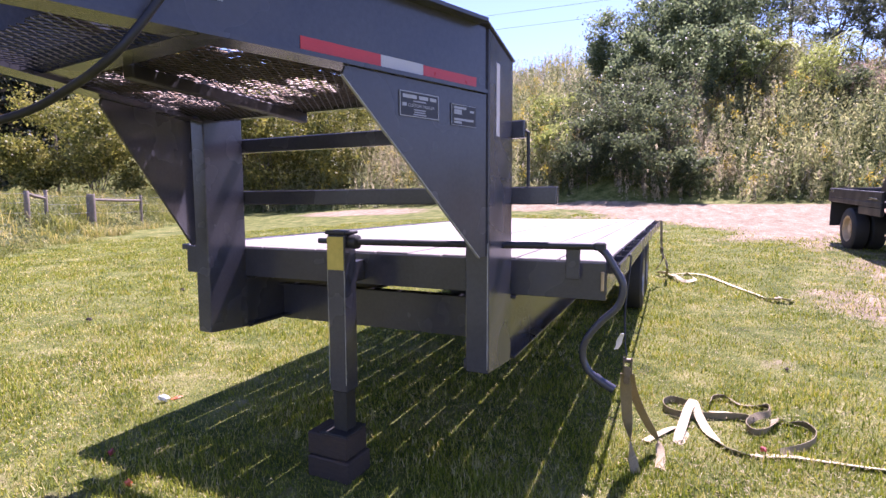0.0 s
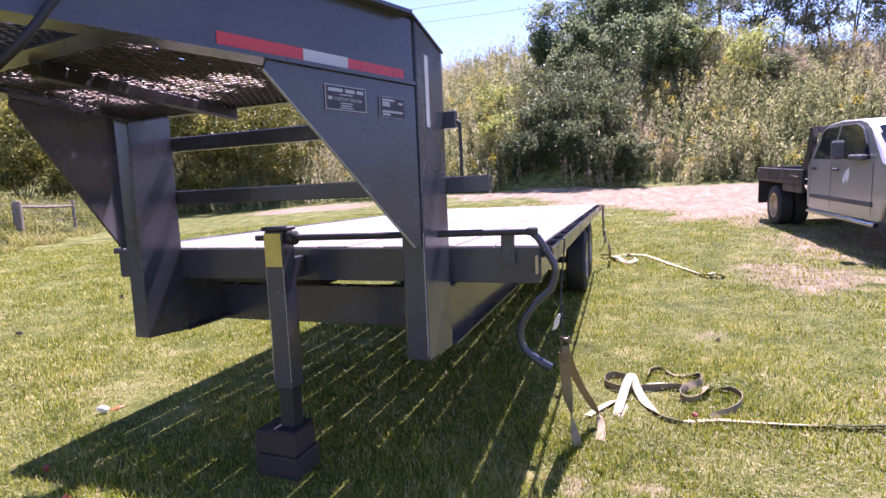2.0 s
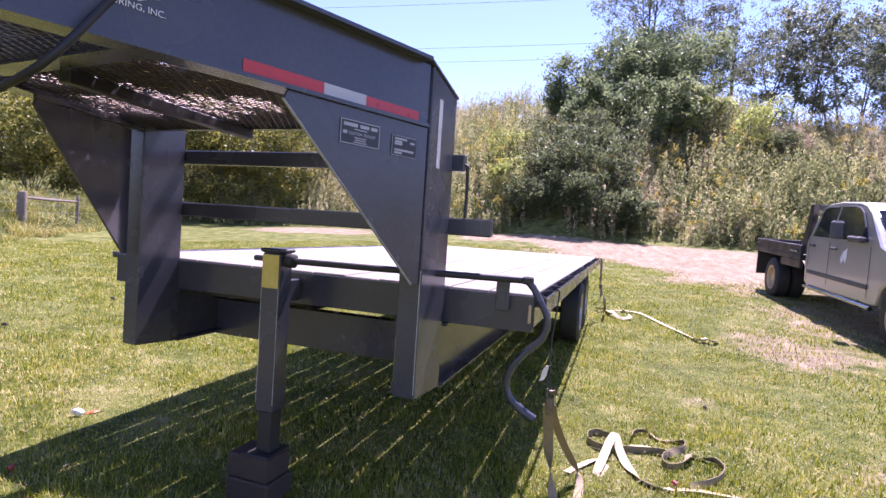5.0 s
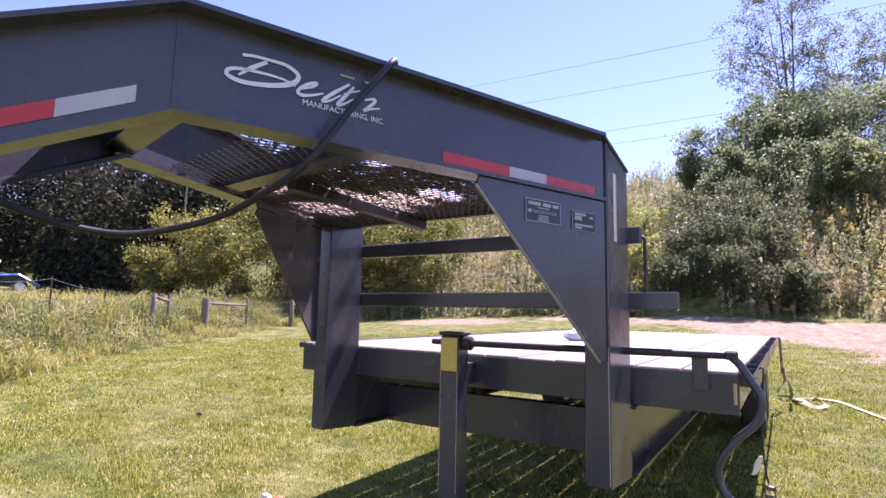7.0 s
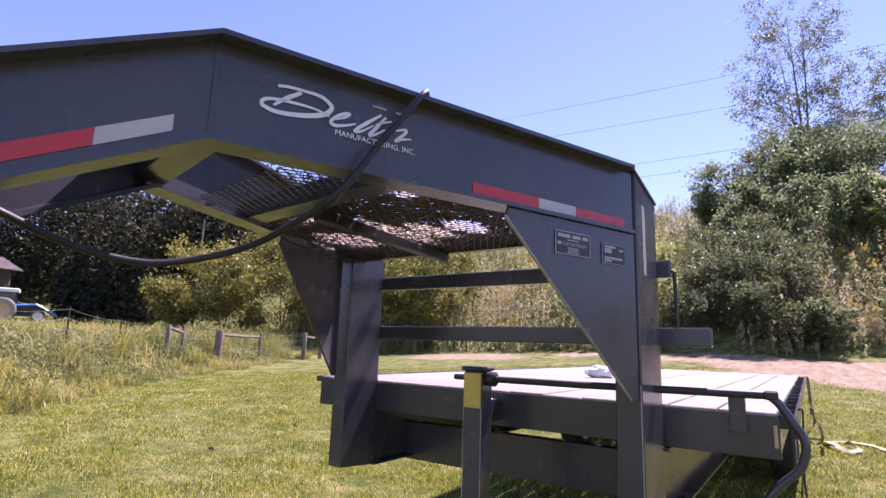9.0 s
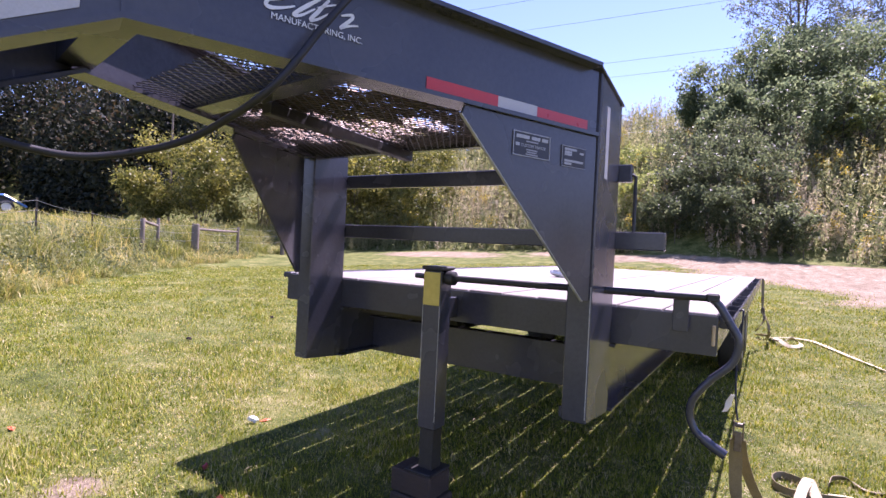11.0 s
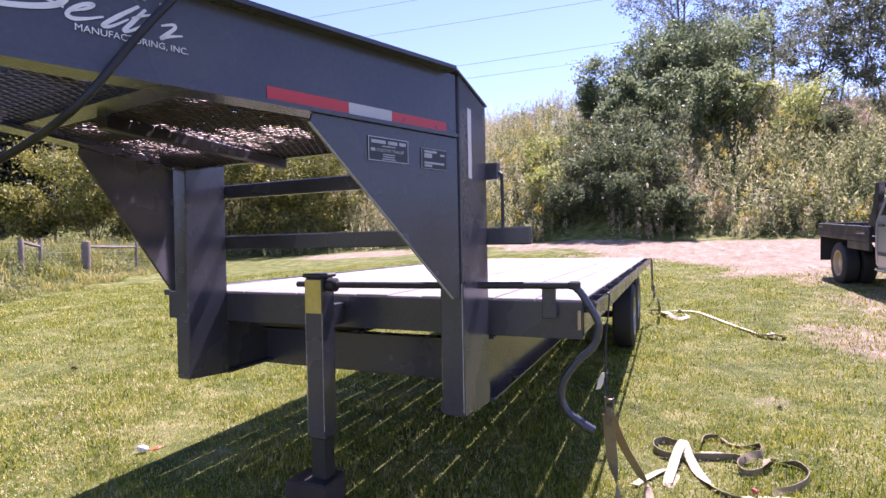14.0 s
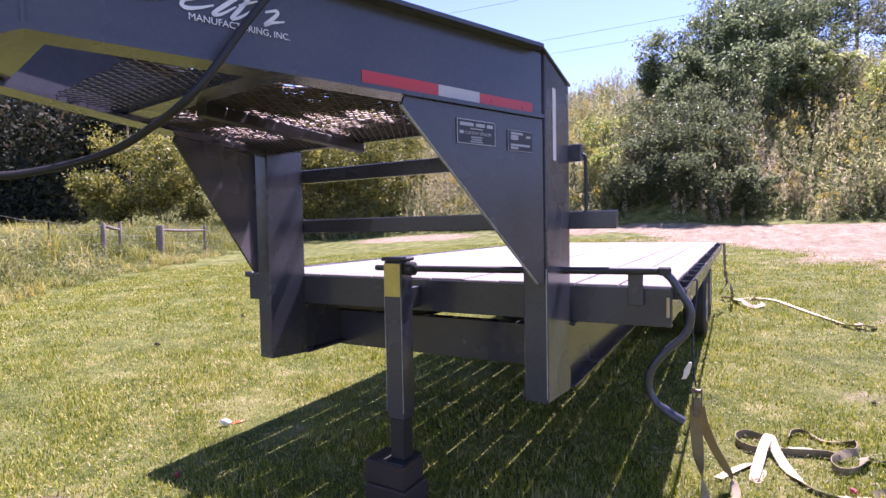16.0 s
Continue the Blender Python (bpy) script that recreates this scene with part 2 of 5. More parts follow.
# ---------------------------------------------------------------- builders
def link_bm(name, bm, material, parent=None, label="", smooth=False):
    me = bpy.data.meshes.new(name)
    bmesh.ops.recalc_face_normals(bm, faces=bm.faces)
    bm.to_mesh(me)
    bm.free()
    me.materials.append(material)
    if smooth:
        me.shade_smooth()
        me.set_sharp_from_angle(angle=radians(40))
    ob = new(name, me)
    ob.parent = parent
    if label:
        ob["label"] = label
    return ob


def part(name, bm, material, parent, label="", smooth=False):
    return link_bm(name, bm, material, parent, label, smooth)


def thing(name, label, category, group="", kind=""):
    e = new(name)
    e.empty_display_size = 0.1
    return tagged(e, label, category, group, kind)


def cuboid(bm, a, b, m=None, bevel=0.0):
    """A box between two corners, in the frame m."""
    a, b = Vector(a), Vector(b)
    lo = Vector([min(p, q) for p, q in zip(a, b)])
    hi = Vector([max(p, q) for p, q in zip(a, b)])
    made = bmesh.ops.create_cube(bm, size=1.0)
    vs = made["verts"]
    for v in vs:
        v.co = Vector([l + (h - l) * (c + 0.5) for l, h, c in zip(lo, hi, v.co)])
    if bevel:
        es = {e for v in vs for e in v.link_edges}
        out = bmesh.ops.bevel(bm, geom=list(es), offset=bevel, segments=1, affect="EDGES")
        vs = list({v for f in out["faces"] for v in f.verts} | {v for v in vs if v.is_valid})
    if m is not None:
        bmesh.ops.transform(bm, matrix=m, verts=list({v for v in vs if v.is_valid}))
    return bm


def box(a, b, m=None, bevel=0.004):
    return cuboid(bmesh.new(), a, b, m, bevel)


def prism(outline, depth, m, bevel=0.0):
    """A flat outline in the xz plane of m, pulled along y by depth, centred."""
    bm = bmesh.new()
    f = bm.faces.new([bm.verts.new((x, -depth / 2, z)) for x, z in outline])
    r = bmesh.ops.extrude_face_region(bm, geom=[f])
    bmesh.ops.translate(bm, vec=(0, depth, 0), verts=[g for g in r["geom"] if isinstance(g, bmesh.types.BMVert)])
    if bevel:
        bmesh.ops.bevel(bm, geom=bm.edges[:], offset=bevel, segments=1, affect="EDGES")
    bmesh.ops.transform(bm, matrix=m, verts=bm.verts[:])
    return bm


def smooth_path(points, steps=6):
    """Catmull-Rom through the points."""
    p = [Vector(q) for q in points]
    p = [2 * p[0] - p[1]] + p + [2 * p[-1] - p[-2]]
    out = []
    for i in range(1, len(p) - 2):
        for k in range(steps):
            t = k / steps
            out.append(0.5 * (2 * p[i] + (p[i + 1] - p[i - 1]) * t + (2 * p[i - 1] - 5 * p[i] + 4 * p[i + 1] - p[i + 2]) * t * t
                              + (3 * p[i] - p[i - 1] - 3 * p[i + 1] + p[i + 2]) * t ** 3))
    return out + [p[-2]]


def tube(bm, pts, radius, sides=10, caps=True):
    """A round tube along pts; radius a number or one for each point."""
    pts = [Vector(q) for q in pts]
    rad = radius if hasattr(radius, "__len__") else [radius] * len(pts)
    rings, side = [], None
    for i, q in enumerate(pts):
        d = (pts[min(i + 1, len(pts) - 1)] - pts[max(i - 1, 0)]).normalized()
        if side is None:
            side = d.orthogonal().normalized()
        side = (side - d * side.dot(d)).normalized()
        up = d.cross(side)
        rings.append([bm.verts.new(q + rad[i] * (side * math.cos(a) + up * math.sin(a))) for a in (2 * math.pi * k / sides for k in range(sides))])
    for r0, r1 in zip(rings, rings[1:]):
        for k in range(sides):
            bm.faces.new((r0[k], r0[(k + 1) % sides], r1[(k + 1) % sides], r1[k]))
    if caps:
        bm.faces.new(rings[0][::-1])
        bm.faces.new(rings[-1])
    return bm


def ribbon(bm, pts, width, thick=0.004, lean=None):
    """A strap along pts; lean gives, for each point, how far it stands on edge (0 flat, 1 upright)."""
    pts = [Vector(q) for q in pts]
    rings = []
    for i, q in enumerate(pts):
        d = (pts[min(i + 1, len(pts) - 1)] - pts[max(i - 1, 0)]).normalized()
        flat = d.cross(Vector((0, 0, 1)))
        flat = flat.normalized() if flat.length > 0.05 else Vector((1, 0, 0))
        a = (lean[i] if lean else 0) * math.pi / 2
        up = flat.cross(d).normalized()
        across = flat * math.cos(a) + up * math.sin(a)
        nrm = d.cross(across).normalized()
        rings.append([bm.verts.new(q + across * width / 2 * sx + nrm * thick / 2 * sy) for sx, sy in ((-1, -1), (1, -1), (1, 1), (-1, 1))])
    for r0, r1 in zip(rings, rings[1:]):
        for k in range(4):
            bm.faces.new((r0[k], r0[(k + 1) % 4], r1[(k + 1) % 4], r1[k]))
    bm.faces.new(rings[0][::-1])
    bm.faces.new(rings[-1])
    return bm


def lathe(profile, m, sides=28, bm=None, ring=False):
    """Turn (radius, height) round the z axis of m."""
    bm = bm or bmesh.new()
    rings = [[bm.verts.new(m @ Vector((r * math.cos(2 * math.pi * k / sides), r * math.sin(2 * math.pi * k / sides), h))) for k in range(sides)] for r, h in profile]
    for r0, r1 in zip(rings, rings[1:]):
        for k in range(sides):
            bm.faces.new((r0[k], r0[(k + 1) % sides], r1[(k + 1) % sides], r1[k]))
    if ring:
        for k in range(sides):
            bm.faces.new((rings[-1][k], rings[-1][(k + 1) % sides], rings[0][(k + 1) % sides], rings[0][k]))
    else:
        bm.faces.new(rings[0][::-1])
        bm.faces.new(rings[-1])
    return bm


def big_mesh(name, verts, faces, material, label="", category="", parent=None, kind="stuff", size=4):
    """Many small faces of one size as one mesh, from arrays."""
    me = bpy.data.meshes.new(name)
    n = len(faces)
    me.vertices.add(len(verts))
    me.vertices.foreach_set("co", np.asarray(verts, np.float32).ravel())
    me.loops.add(n * size)
    me.loops.foreach_set("vertex_index", np.asarray(faces, np.int32).ravel())
    me.polygons.add(n)
    me.polygons.foreach_set("loop_start", np.arange(0, n * size, size, dtype=np.int32))
    me.update(calc_edges=True)
    me.materials.append(material)
    ob = new(name, me)
    ob.parent = parent
    if parent is None:
        tagged(ob, label, category, "", kind)
    elif label:
        ob["label"] = label
    return ob


def plants_told(ob, tone, verts_each):
    """Gives every vertex the tone of the plant it belongs to; one tone for each run of verts_each vertices."""
    at = ob.data.attributes.new("plant", "FLOAT", "POINT")
    at.data.foreach_set("value", np.repeat(np.clip(tone, 0, 1), verts_each).astype(np.float32))
    return ob


def leaves_at(rng, centres, length, width, upright=0.0):
    """Diamond-shaped leaves at the centres, turned at random; upright 0..1 makes them point up."""
    n = len(centres)
    d = rng.normal(size=(n, 3))
    d[:, 2] = d[:, 2] * (1 - upright) + upright * 2.2 * np.abs(rng.normal(size=n))
    d /= np.linalg.norm(d, axis=1)[:, None] + 1e-9
    s = np.cross(d, rng.normal(size=(n, 3)))
    s /= np.linalg.norm(s, axis=1)[:, None] + 1e-9
    ln = (length * rng.uniform(0.6, 1.3, n))[:, None]
    wd = (width * rng.uniform(0.6, 1.3, n))[:, None]
    bend = np.cross(d, s) * ln * 0.15
    v = np.stack([centres - d * ln / 2, centres + s * wd / 2 + bend, centres + d * ln / 2, centres - s * wd / 2 + bend], 1).reshape(-1, 3)
    return v, np.arange(4 * n).reshape(-1, 4)


# ---------------------------------------------------------------- ground
def sstep(a, b, x):
    t = np.clip((x - a) / (b - a), 0, 1)
    return t * t * (3 - 2 * t)


def bank_bend(y):
    return 1.8 - 2.9 * np.exp(-(np.clip(y, -1.2, 40) + 0.4) / 2.6)


def bank_way(x, y):
    """How far a place lies beyond the foot of the grass bank, which curves away from the lawn."""
    return (x + 10.2) * -0.876 + (y - 1.5) * -0.48 - bank_bend(y)


def ground_z(x, y):
    x, y = np.asarray(x, float), np.asarray(y, float)
    z = 0.0034 * np.clip(y, 0, 18) ** 2 * (0.55 + 0.45 * sstep(-22, -5, x)) - 0.17 * (1 - sstep(2.5, 9, np.hypot(x + 0.8, y + 0.5)))
    hill = np.clip(y - 18.3 - 0.6 * np.sin(x * 0.31) - 0.4 * np.sin(x * 0.83), 0, None)
    crest = 17 - 6.2 * sstep(3.6, 8.0, x - 0.12 * (y - 28))
    z = z + 0.5 * np.minimum(hill, crest) * sstep(0, 2.5, hill) + 0.12 * np.clip(hill - crest, 0, 40)
    d = bank_way(x, y)
    z = z + 0.74 * sstep(-0.1, 2.3, d) + 0.036 * np.clip(d - 3, 0, 45) + 0.25 * np.clip(-x - 66, 0, 40)
    return z


def bareness(x, y):
    """Road and worn ground, 0 to 1."""
    ragged = 0.8 * np.sin(x * 1.3 + 1.7 * np.sin(y * 0.9)) + 0.6 * np.sin(y * 1.9 + 1.4 * np.sin(x * 2.2))
    road = sstep(9.4, 14.4, y + ragged + 0.45 * np.clip(x, 0, 6) - 4.6 * (1 - sstep(-4.2, -0.6, x))) * (1 - sstep(17.6, 18.6, y))
    left = sstep(-13, -5, x)
    lane = sstep(14.6, 15.6, y) * (1 - sstep(17.2, 18.2, y)) * (1 - left) * sstep(-17, -12.5, x)
    right = sstep(0.4, 2.4, x - 0.12 * np.abs(y - 6)) * sstep(2.0, 5.0, y) * (1 - sstep(17.6, 18.6, y)) * (0.62 + 0.22 * np.sin(x * 1.7 + 1.3 * np.sin(y * 1.1)) - 0.3 * sstep(3.0, 4.2, x) * (1 - sstep(5, 7, y)))
    spots = sum(a * np.exp(-((x - u) ** 2 + (y - w) ** 2) / r ** 2) for u, w, r, a in ((0.136, 0.011, 0.15, 0.6), (0.49, 0.102, 0.15, 0.6), (-2.79, -1.132, 0.22, 0.8), (-3.914, -1.331, 0.31, 0.7), (-2.275, -1.018, 0.2, 0.7), (1.028, 2.653, 0.33, 0.45), (2.102, 1.652, 0.66, 0.4), (-6.831, 1.685, 0.99, 0.4)))
    worn = 0.42 * sstep(0.3, 1.8, x) * sstep(-2.5, 0.5, y) * (0.5 + 0.5 * np.sin(x * 2.1 + 1.4 * np.sin(y * 1.6)) * np.sin(y * 1.9 + x)) * (1 - sstep(17.6, 18.6, y))
    return np.clip(np.maximum.reduce([road * left, lane, right, spots, worn]), 0, 1)


def build_ground():
    def axis(lo, hi, fine_lo, fine_hi, fine, coarse):
        a = [np.arange(fine_lo, fine_hi, fine)]
        left, right, step = [], [], fine
        v = fine_lo
        while v > lo:
            step = min(step * 1.12, coarse)
            v -= step
            left.append(v)
        v, step = fine_hi, fine
        while v < hi:
            right.append(v)
            step = min(step * 1.12, coarse)
            v += step
        return np.concatenate([left[::-1], a[0], right])
    xs, ys = axis(-420, 420, -6, 5, 0.14, 30), axis(-300, 500, -4, 10, 0.14, 30)
    X, Y = np.meshgrid(xs, ys)
    Z = ground_z(X, Y)
    rng = np.random.default_rng(3)
    Z = Z + 0.003 * np.sin(X * 2.1 + 1.3 * np.sin(Y * 1.7)) + rng.normal(0, 0.0015, X.shape)
    verts = np.stack([X, Y, Z], -1).reshape(-1, 3)
    nx, ny = len(xs), len(ys)
    i = np.arange(nx * ny).reshape(ny, nx)
    faces = np.stack([i[:-1, :-1], i[:-1, 1:], i[1:, 1:], i[1:, :-1]], -1).reshape(-1, 4)
    ob = big_mesh("ground", verts, faces, GROUND, "mown lawn worn to pale dirt along a farm track", "ground", kind="structure")
    at = ob.data.attributes.new("bare", "FLOAT", "POINT")
    at.data.foreach_set("value", bareness(X, Y).ravel().astype(np.float32))
    ob.data.shade_smooth()
    return ob


build_ground()

# ---------------------------------------------------------------- the gooseneck trailer
trailer = thing("gooseneck_trailer", "black steel gooseneck flatbed trailer with a bleached plank deck", "trailer")
DX0, DX1, DY0, DY1, DZ = -2.53, 0.0, 0.02, 5.75, 0.925


def ibeam(bm, length, height, width, web=0.010, fl=0.014):
    """Along +y from 0, bottom at z = 0, centred on x."""
    cuboid(bm, (-width / 2, 0, 0), (width / 2, length, fl), bevel=0.003)
    cuboid(bm, (-width / 2, 0, height - fl), (width / 2, length, height), bevel=0.003)
    cuboid(bm, (-web / 2, 0.001, fl), (web / 2, length - 0.001, height - fl))
    return bm


def moved(bm, m):
    bmesh.ops.transform(bm, matrix=m, verts=bm.verts[:])
    return bm


# frame under the deck
# the bed sits a hair askew behind the neck
BED_TURN = Matrix.Translation((-1.265, DY0, 0)) @ Matrix.Rotation(radians(1.3), 4, "Z") @ Matrix.Translation((1.265, -DY0, 0))


def deck_part(name, bm, material, parent, label=""):
    return part(name, moved(bm, BED_TURN), material, parent, label)


for x in (-0.467, -2.095):
    deck_part("main_beam", moved(ibeam(bmesh.new(), DY1 - 0.25, 0.30, 0.13), pose(x, 0.012, 0.452)), BLACK, trailer)
for k in range(11):
    y = 0.434 + 0.514 * k
    deck_part("crossmember", moved(ibeam(bmesh.new(), 2.42, 0.075, 0.055, 0.006, 0.008), pose(-0.055, y, 0.795, 0, 0, 90)), BLACK, trailer)
bm = box((DX0, DY0, 0.757), (DX1, DY0 + 0.008, DZ - 0.004), bevel=0.002)
cuboid(bm, (DX0, DY0 + 0.008, 0.757), (DX1, DY0 + 0.055, 0.767))
deck_part("front_channel", bm, BLACK, trailer)
deck_part("rear_channel", box((DX0, DY1 - 0.01, 0.76), (DX1, DY1 + 0.04, DZ - 0.004)), BLACK, trailer)
bm = box((-2.088, 0.385, 0.430), (-0.474, 0.397, 0.6525), bevel=0.002)
cuboid(bm, (-2.088, 0.3975, 0.430), (-0.474, 0.45, 0.440))
cuboid(bm, (-2.088, 0.345, 0.653), (-0.474, 0.435, 0.663))
deck_part("front_crossbeam", bm, BLACK, trailer)
for x0, x1, s in ((DX1 - 0.055, DX1 - 0.002, 1), (DX0 + 0.002, DX0 + 0.055, -1)):
    xo = x1 if s > 0 else x0
    bm = box((xo - 0.007 * s, DY0 + 0.06, 0.77), (xo, DY1 - 0.015, DZ - 0.004), bevel=0.002)
    deck_part("side_channel", bm, BLACK, trailer)
    if s < 0:
        deck_part("side_flange", box((xo - 0.07, DY0 + 0.02, 0.895), (xo - 0.0005, DY1 + 0.03, 0.93), bevel=0.004), BLACK, trailer)
        continue
    # rub rail, held off the channel by thin spacers
    deck_part("rub_rail", box((xo + 0.048, DY0 + 0.02, 0.838), (xo + 0.060, DY1 + 0.03, 0.918), bevel=0.003), BLACK, trailer, "worn black rub rail")
    y = DY0 + 0.09
    while y < DY1 - 0.05:
        deck_part("spacer", box((xo + 0.001, y, 0.865), (xo + 0.0475, y + 0.022, 0.916), bevel=0), BLACK, trailer)
        y += 0.305

# deck planks along the trailer, one mesh shared
pw = 0.1955
GAPS = [-0.222 - pw * k for k in range(12)]
bm = box((0, 0, 0), (pw - 0.009, DY1 - DY0 - 0.075, 0.042), bevel=0.004)
bmesh.ops.subdivide_edges(bm, edges=[e for e in bm.edges if e.calc_length() > 3], cuts=14)
plank = part("plank", bm, WOOD, trailer)
prng = random.Random(4)
for k in range(1, len(GAPS)):
    p = plank
    if k > 1:
        p = plank.copy()
        scene.collection.objects.link(p)
    p.matrix_world = BED_TURN @ pose(GAPS[k] + 0.0045 + prng.uniform(-0.002, 0.002), DY0 + 0.062 + prng.uniform(-0.004, 0.006), DZ - 0.042 + prng.uniform(-0.003, 0.003), 0, prng.uniform(-0.35, 0.35), 0)
for a, b in ((DX0 + 0.011, GAPS[-1] - 0.004), (GAPS[0] + 0.004, DX1 - 0.011)):
    deck_part("plank", box((a, DY0 + 0.06, DZ - 0.042), (b, DY1 - 0.015, DZ), bevel=0.004), WOOD, trailer)

# uprights, in line with the trailer
def upright(x0, x1, y0, y1, top0, top1):
    """A closed box column with a sloped cap and a seam plate at its foot."""
    bm = prism([(y0, 0.472), (y1, 0.452), (y1, top1), (y0, top0)], x1 - x0, pose((x0 + x1) / 2, 0, 0, 0, 0, 90), 0.005)
    u = part("upright", bm, BLACK, trailer)
    part("upright_cap", prism([(y0 - 0.036, top0 + 0.0065), (y1 + 0.004, top1 + 0.0005), (y1 + 0.004, top1 + 0.0115), (y0 - 0.036, top0 + 0.0175)], x1 - x0 + 0.016, pose((x0 + x1) / 2, 0, 0, 0, 0, 90), 0.002), BLACK, u)
    part("foot_tab", box((x0 - 0.018, y0 + 0.02, 0.476), (x0 - 0.0005, y0 + 0.16, 0.520), bevel=0.003), BLACK, u)
    return u


upright(-0.520, -0.416, -0.292, 0.010, 1.872, 1.806)
upright(-2.148, -2.050, -0.262, 0.010, 1.856, 1.803)

# the two neck beams: level, then bending down; s runs back along the beam, p outwards
NECK = radians(20.9)
NB, NT, KNEE = 1.615, 1.884, -1.27


def neck_frame(sign):
    """x along the beam towards the rear, y across (outwards on the near one), z up."""
    if sign > 0:
        return Matrix.Translation((-0.55, -0.615, 0)) @ Matrix.Rotation(radians(90) - NECK, 4, "Z")
    return Matrix.Translation((-1.98, -0.615, 0)) @ Matrix.Rotation(radians(90) + NECK, 4, "Z")


def neck_profile(z_lo, z_hi, s0, s1, knee):
    """Outline of a strip that follows the beam: z above its bottom edge."""
    drop = math.tan(radians(26.0))
    pts = [s for s in (s0, knee, s1) if s0 <= s <= s1]
    low = [(s, NB + z_lo - max(0, knee - s) * drop) for s in pts]
    high = [(s, NB + z_hi - max(0, knee - s) * drop) for s in pts]
    return low + high[::-1]


def strip(z_lo, z_hi, s0, s1, across, thick, frame_m, knee):
    return prism(neck_profile(z_lo, z_hi, s0, s1, knee), thick, frame_m @ Matrix.Translation((0, across, 0)))


H = NT - NB
for sign, s_end, knee in ((1, 0.330, KNEE), (-1, 0.360, -1.14)):
    fm = neck_frame(sign)
    beam = part("neck_beam", strip(0.014, H - 0.014, -2.06, s_end, 0, 0.010, fm, knee), BLACK, trailer)
    part("top_flange", strip(H - 0.014, H, -2.06, s_end - 0.042, 0, 0.116, fm, knee), BLACK, beam)
    part("bottom_flange", strip(0, 0.014, -2.06, s_end, 0.026 if sign > 0 else -0.012, 0.090, fm, knee), BLACK, beam)
    part("weld_stiffener", prism([(knee - 0.004, NB + 0.015), (knee + 0.004, NB + 0.015), (knee + 0.004, NT - 0.015), (knee - 0.004, NT - 0.015)], 0.02, fm), BLACK, beam)
    # gusset under the beam, against the upright
    part("gusset", prism([(-0.325, NB - 0.001), (0.335, NB - 0.001), (0.335, 0.965), (0.30, 0.965), (-0.335, NB - 0.03)], 0.012, fm, 0.002), BLACK, trailer, "black triangular gusset plate")
near = neck_frame(1)
# highlight along the gusset's slanted edge, painted as a pale strip
part("edge_glint", prism([(-0.3375, NB - 0.0315), (-0.3352, NB - 0.0295), (0.2998, 0.9655), (0.2975, 0.9635)], 0.0118, near), EDGEGLINT, trailer)


def on_web(name, outline, material, parent=trailer, label="", lift=0.0022, side=-1, fm=near):
    return part(name, prism(outline, 0.0014, fm @ Matrix.Translation((0, side * (0.005 + lift), 0))), material, parent, label)


def tape(s0, s1, z0, z1, material, name):
    drop = math.tan(radians(26.0))
    f = lambda s: -max(0, KNEE - s) * drop
    return on_web(name, [(s0, z0 + f(s0)), (s1, z0 + f(s1)), (s1, z1 + f(s1)), (s0, z1 + f(s0))], material)


tape(-0.478, -0.188, 1.627, 1.670, REDTAPE, "red_reflector")
tape(-0.187, -0.002, 1.627, 1.670, WHITETAPE, "white_reflector")
tape(-0.001, 0.274, 1.625, 1.668, REDTAPE, "red_reflector")
tape(-1.494, -1.347, 1.655, 1.696, WHITETAPE, "white_reflector")
tape(-1.85, -1.495, 1.655, 1.696, REDTAPE, "red_reflector")
part("white_reflector", box((-0.4155, -0.212, 1.462), (-0.4145, -0.172, 1.757), bevel=0), WHITETAPE, trailer)

# cross pieces and the expanded metal step between the necks
def neck_x(y, sign):
    s = (y + 0.615) / math.cos(NECK)
    return (-0.55 + math.sin(NECK) * s) if sign > 0 else (-1.98 - math.sin(NECK) * s)


def cross_channel(y_far, y_near, z, w, h, name="neck_crossmember"):
    a, b = Vector((neck_x(y_far, -1) + 0.012, y_far, 0)), Vector((neck_x(y_near, 1) - 0.012, y_near, 0))
    m = Matrix.Translation(a) @ Matrix.Rotation(math.atan2(b.y - a.y, b.x - a.x), 4, "Z")
    n = (b - a).length
    bm = bmesh.new()
    cuboid(bm, (0, -w / 2, z), (n, w / 2, z + 0.008), m)
    cuboid(bm, (0, -w / 2, z + 0.0085), (n, -w / 2 + 0.007, z + h), m)
    cuboid(bm, (0, w / 2 - 0.007, z + 0.0085), (n, w / 2, z + h), m)
    return part(name, bm, BLACK, trailer)


cross_channel(-1.675, -1.785, 1.632, 0.09, 0.2)
cross_channel(-1.175, -1.27, 1.628, 0.09, 0.07)
part("neck_crossmember", box((-2.0495, -0.195, 1.632), (-0.5205, -0.145, 1.682), bevel=0.003), BLACK, trailer)
part("step_support", box((-0.022, 0, 1.588), (0.022, 1.02, 1.634), pose(-1.325, -1.17, 0, 0, 0, 7.5), bevel=0.004), BLACKER, trailer)
bm = bmesh.new()
zs = 1.706
slope = 0.62
span = 1.7
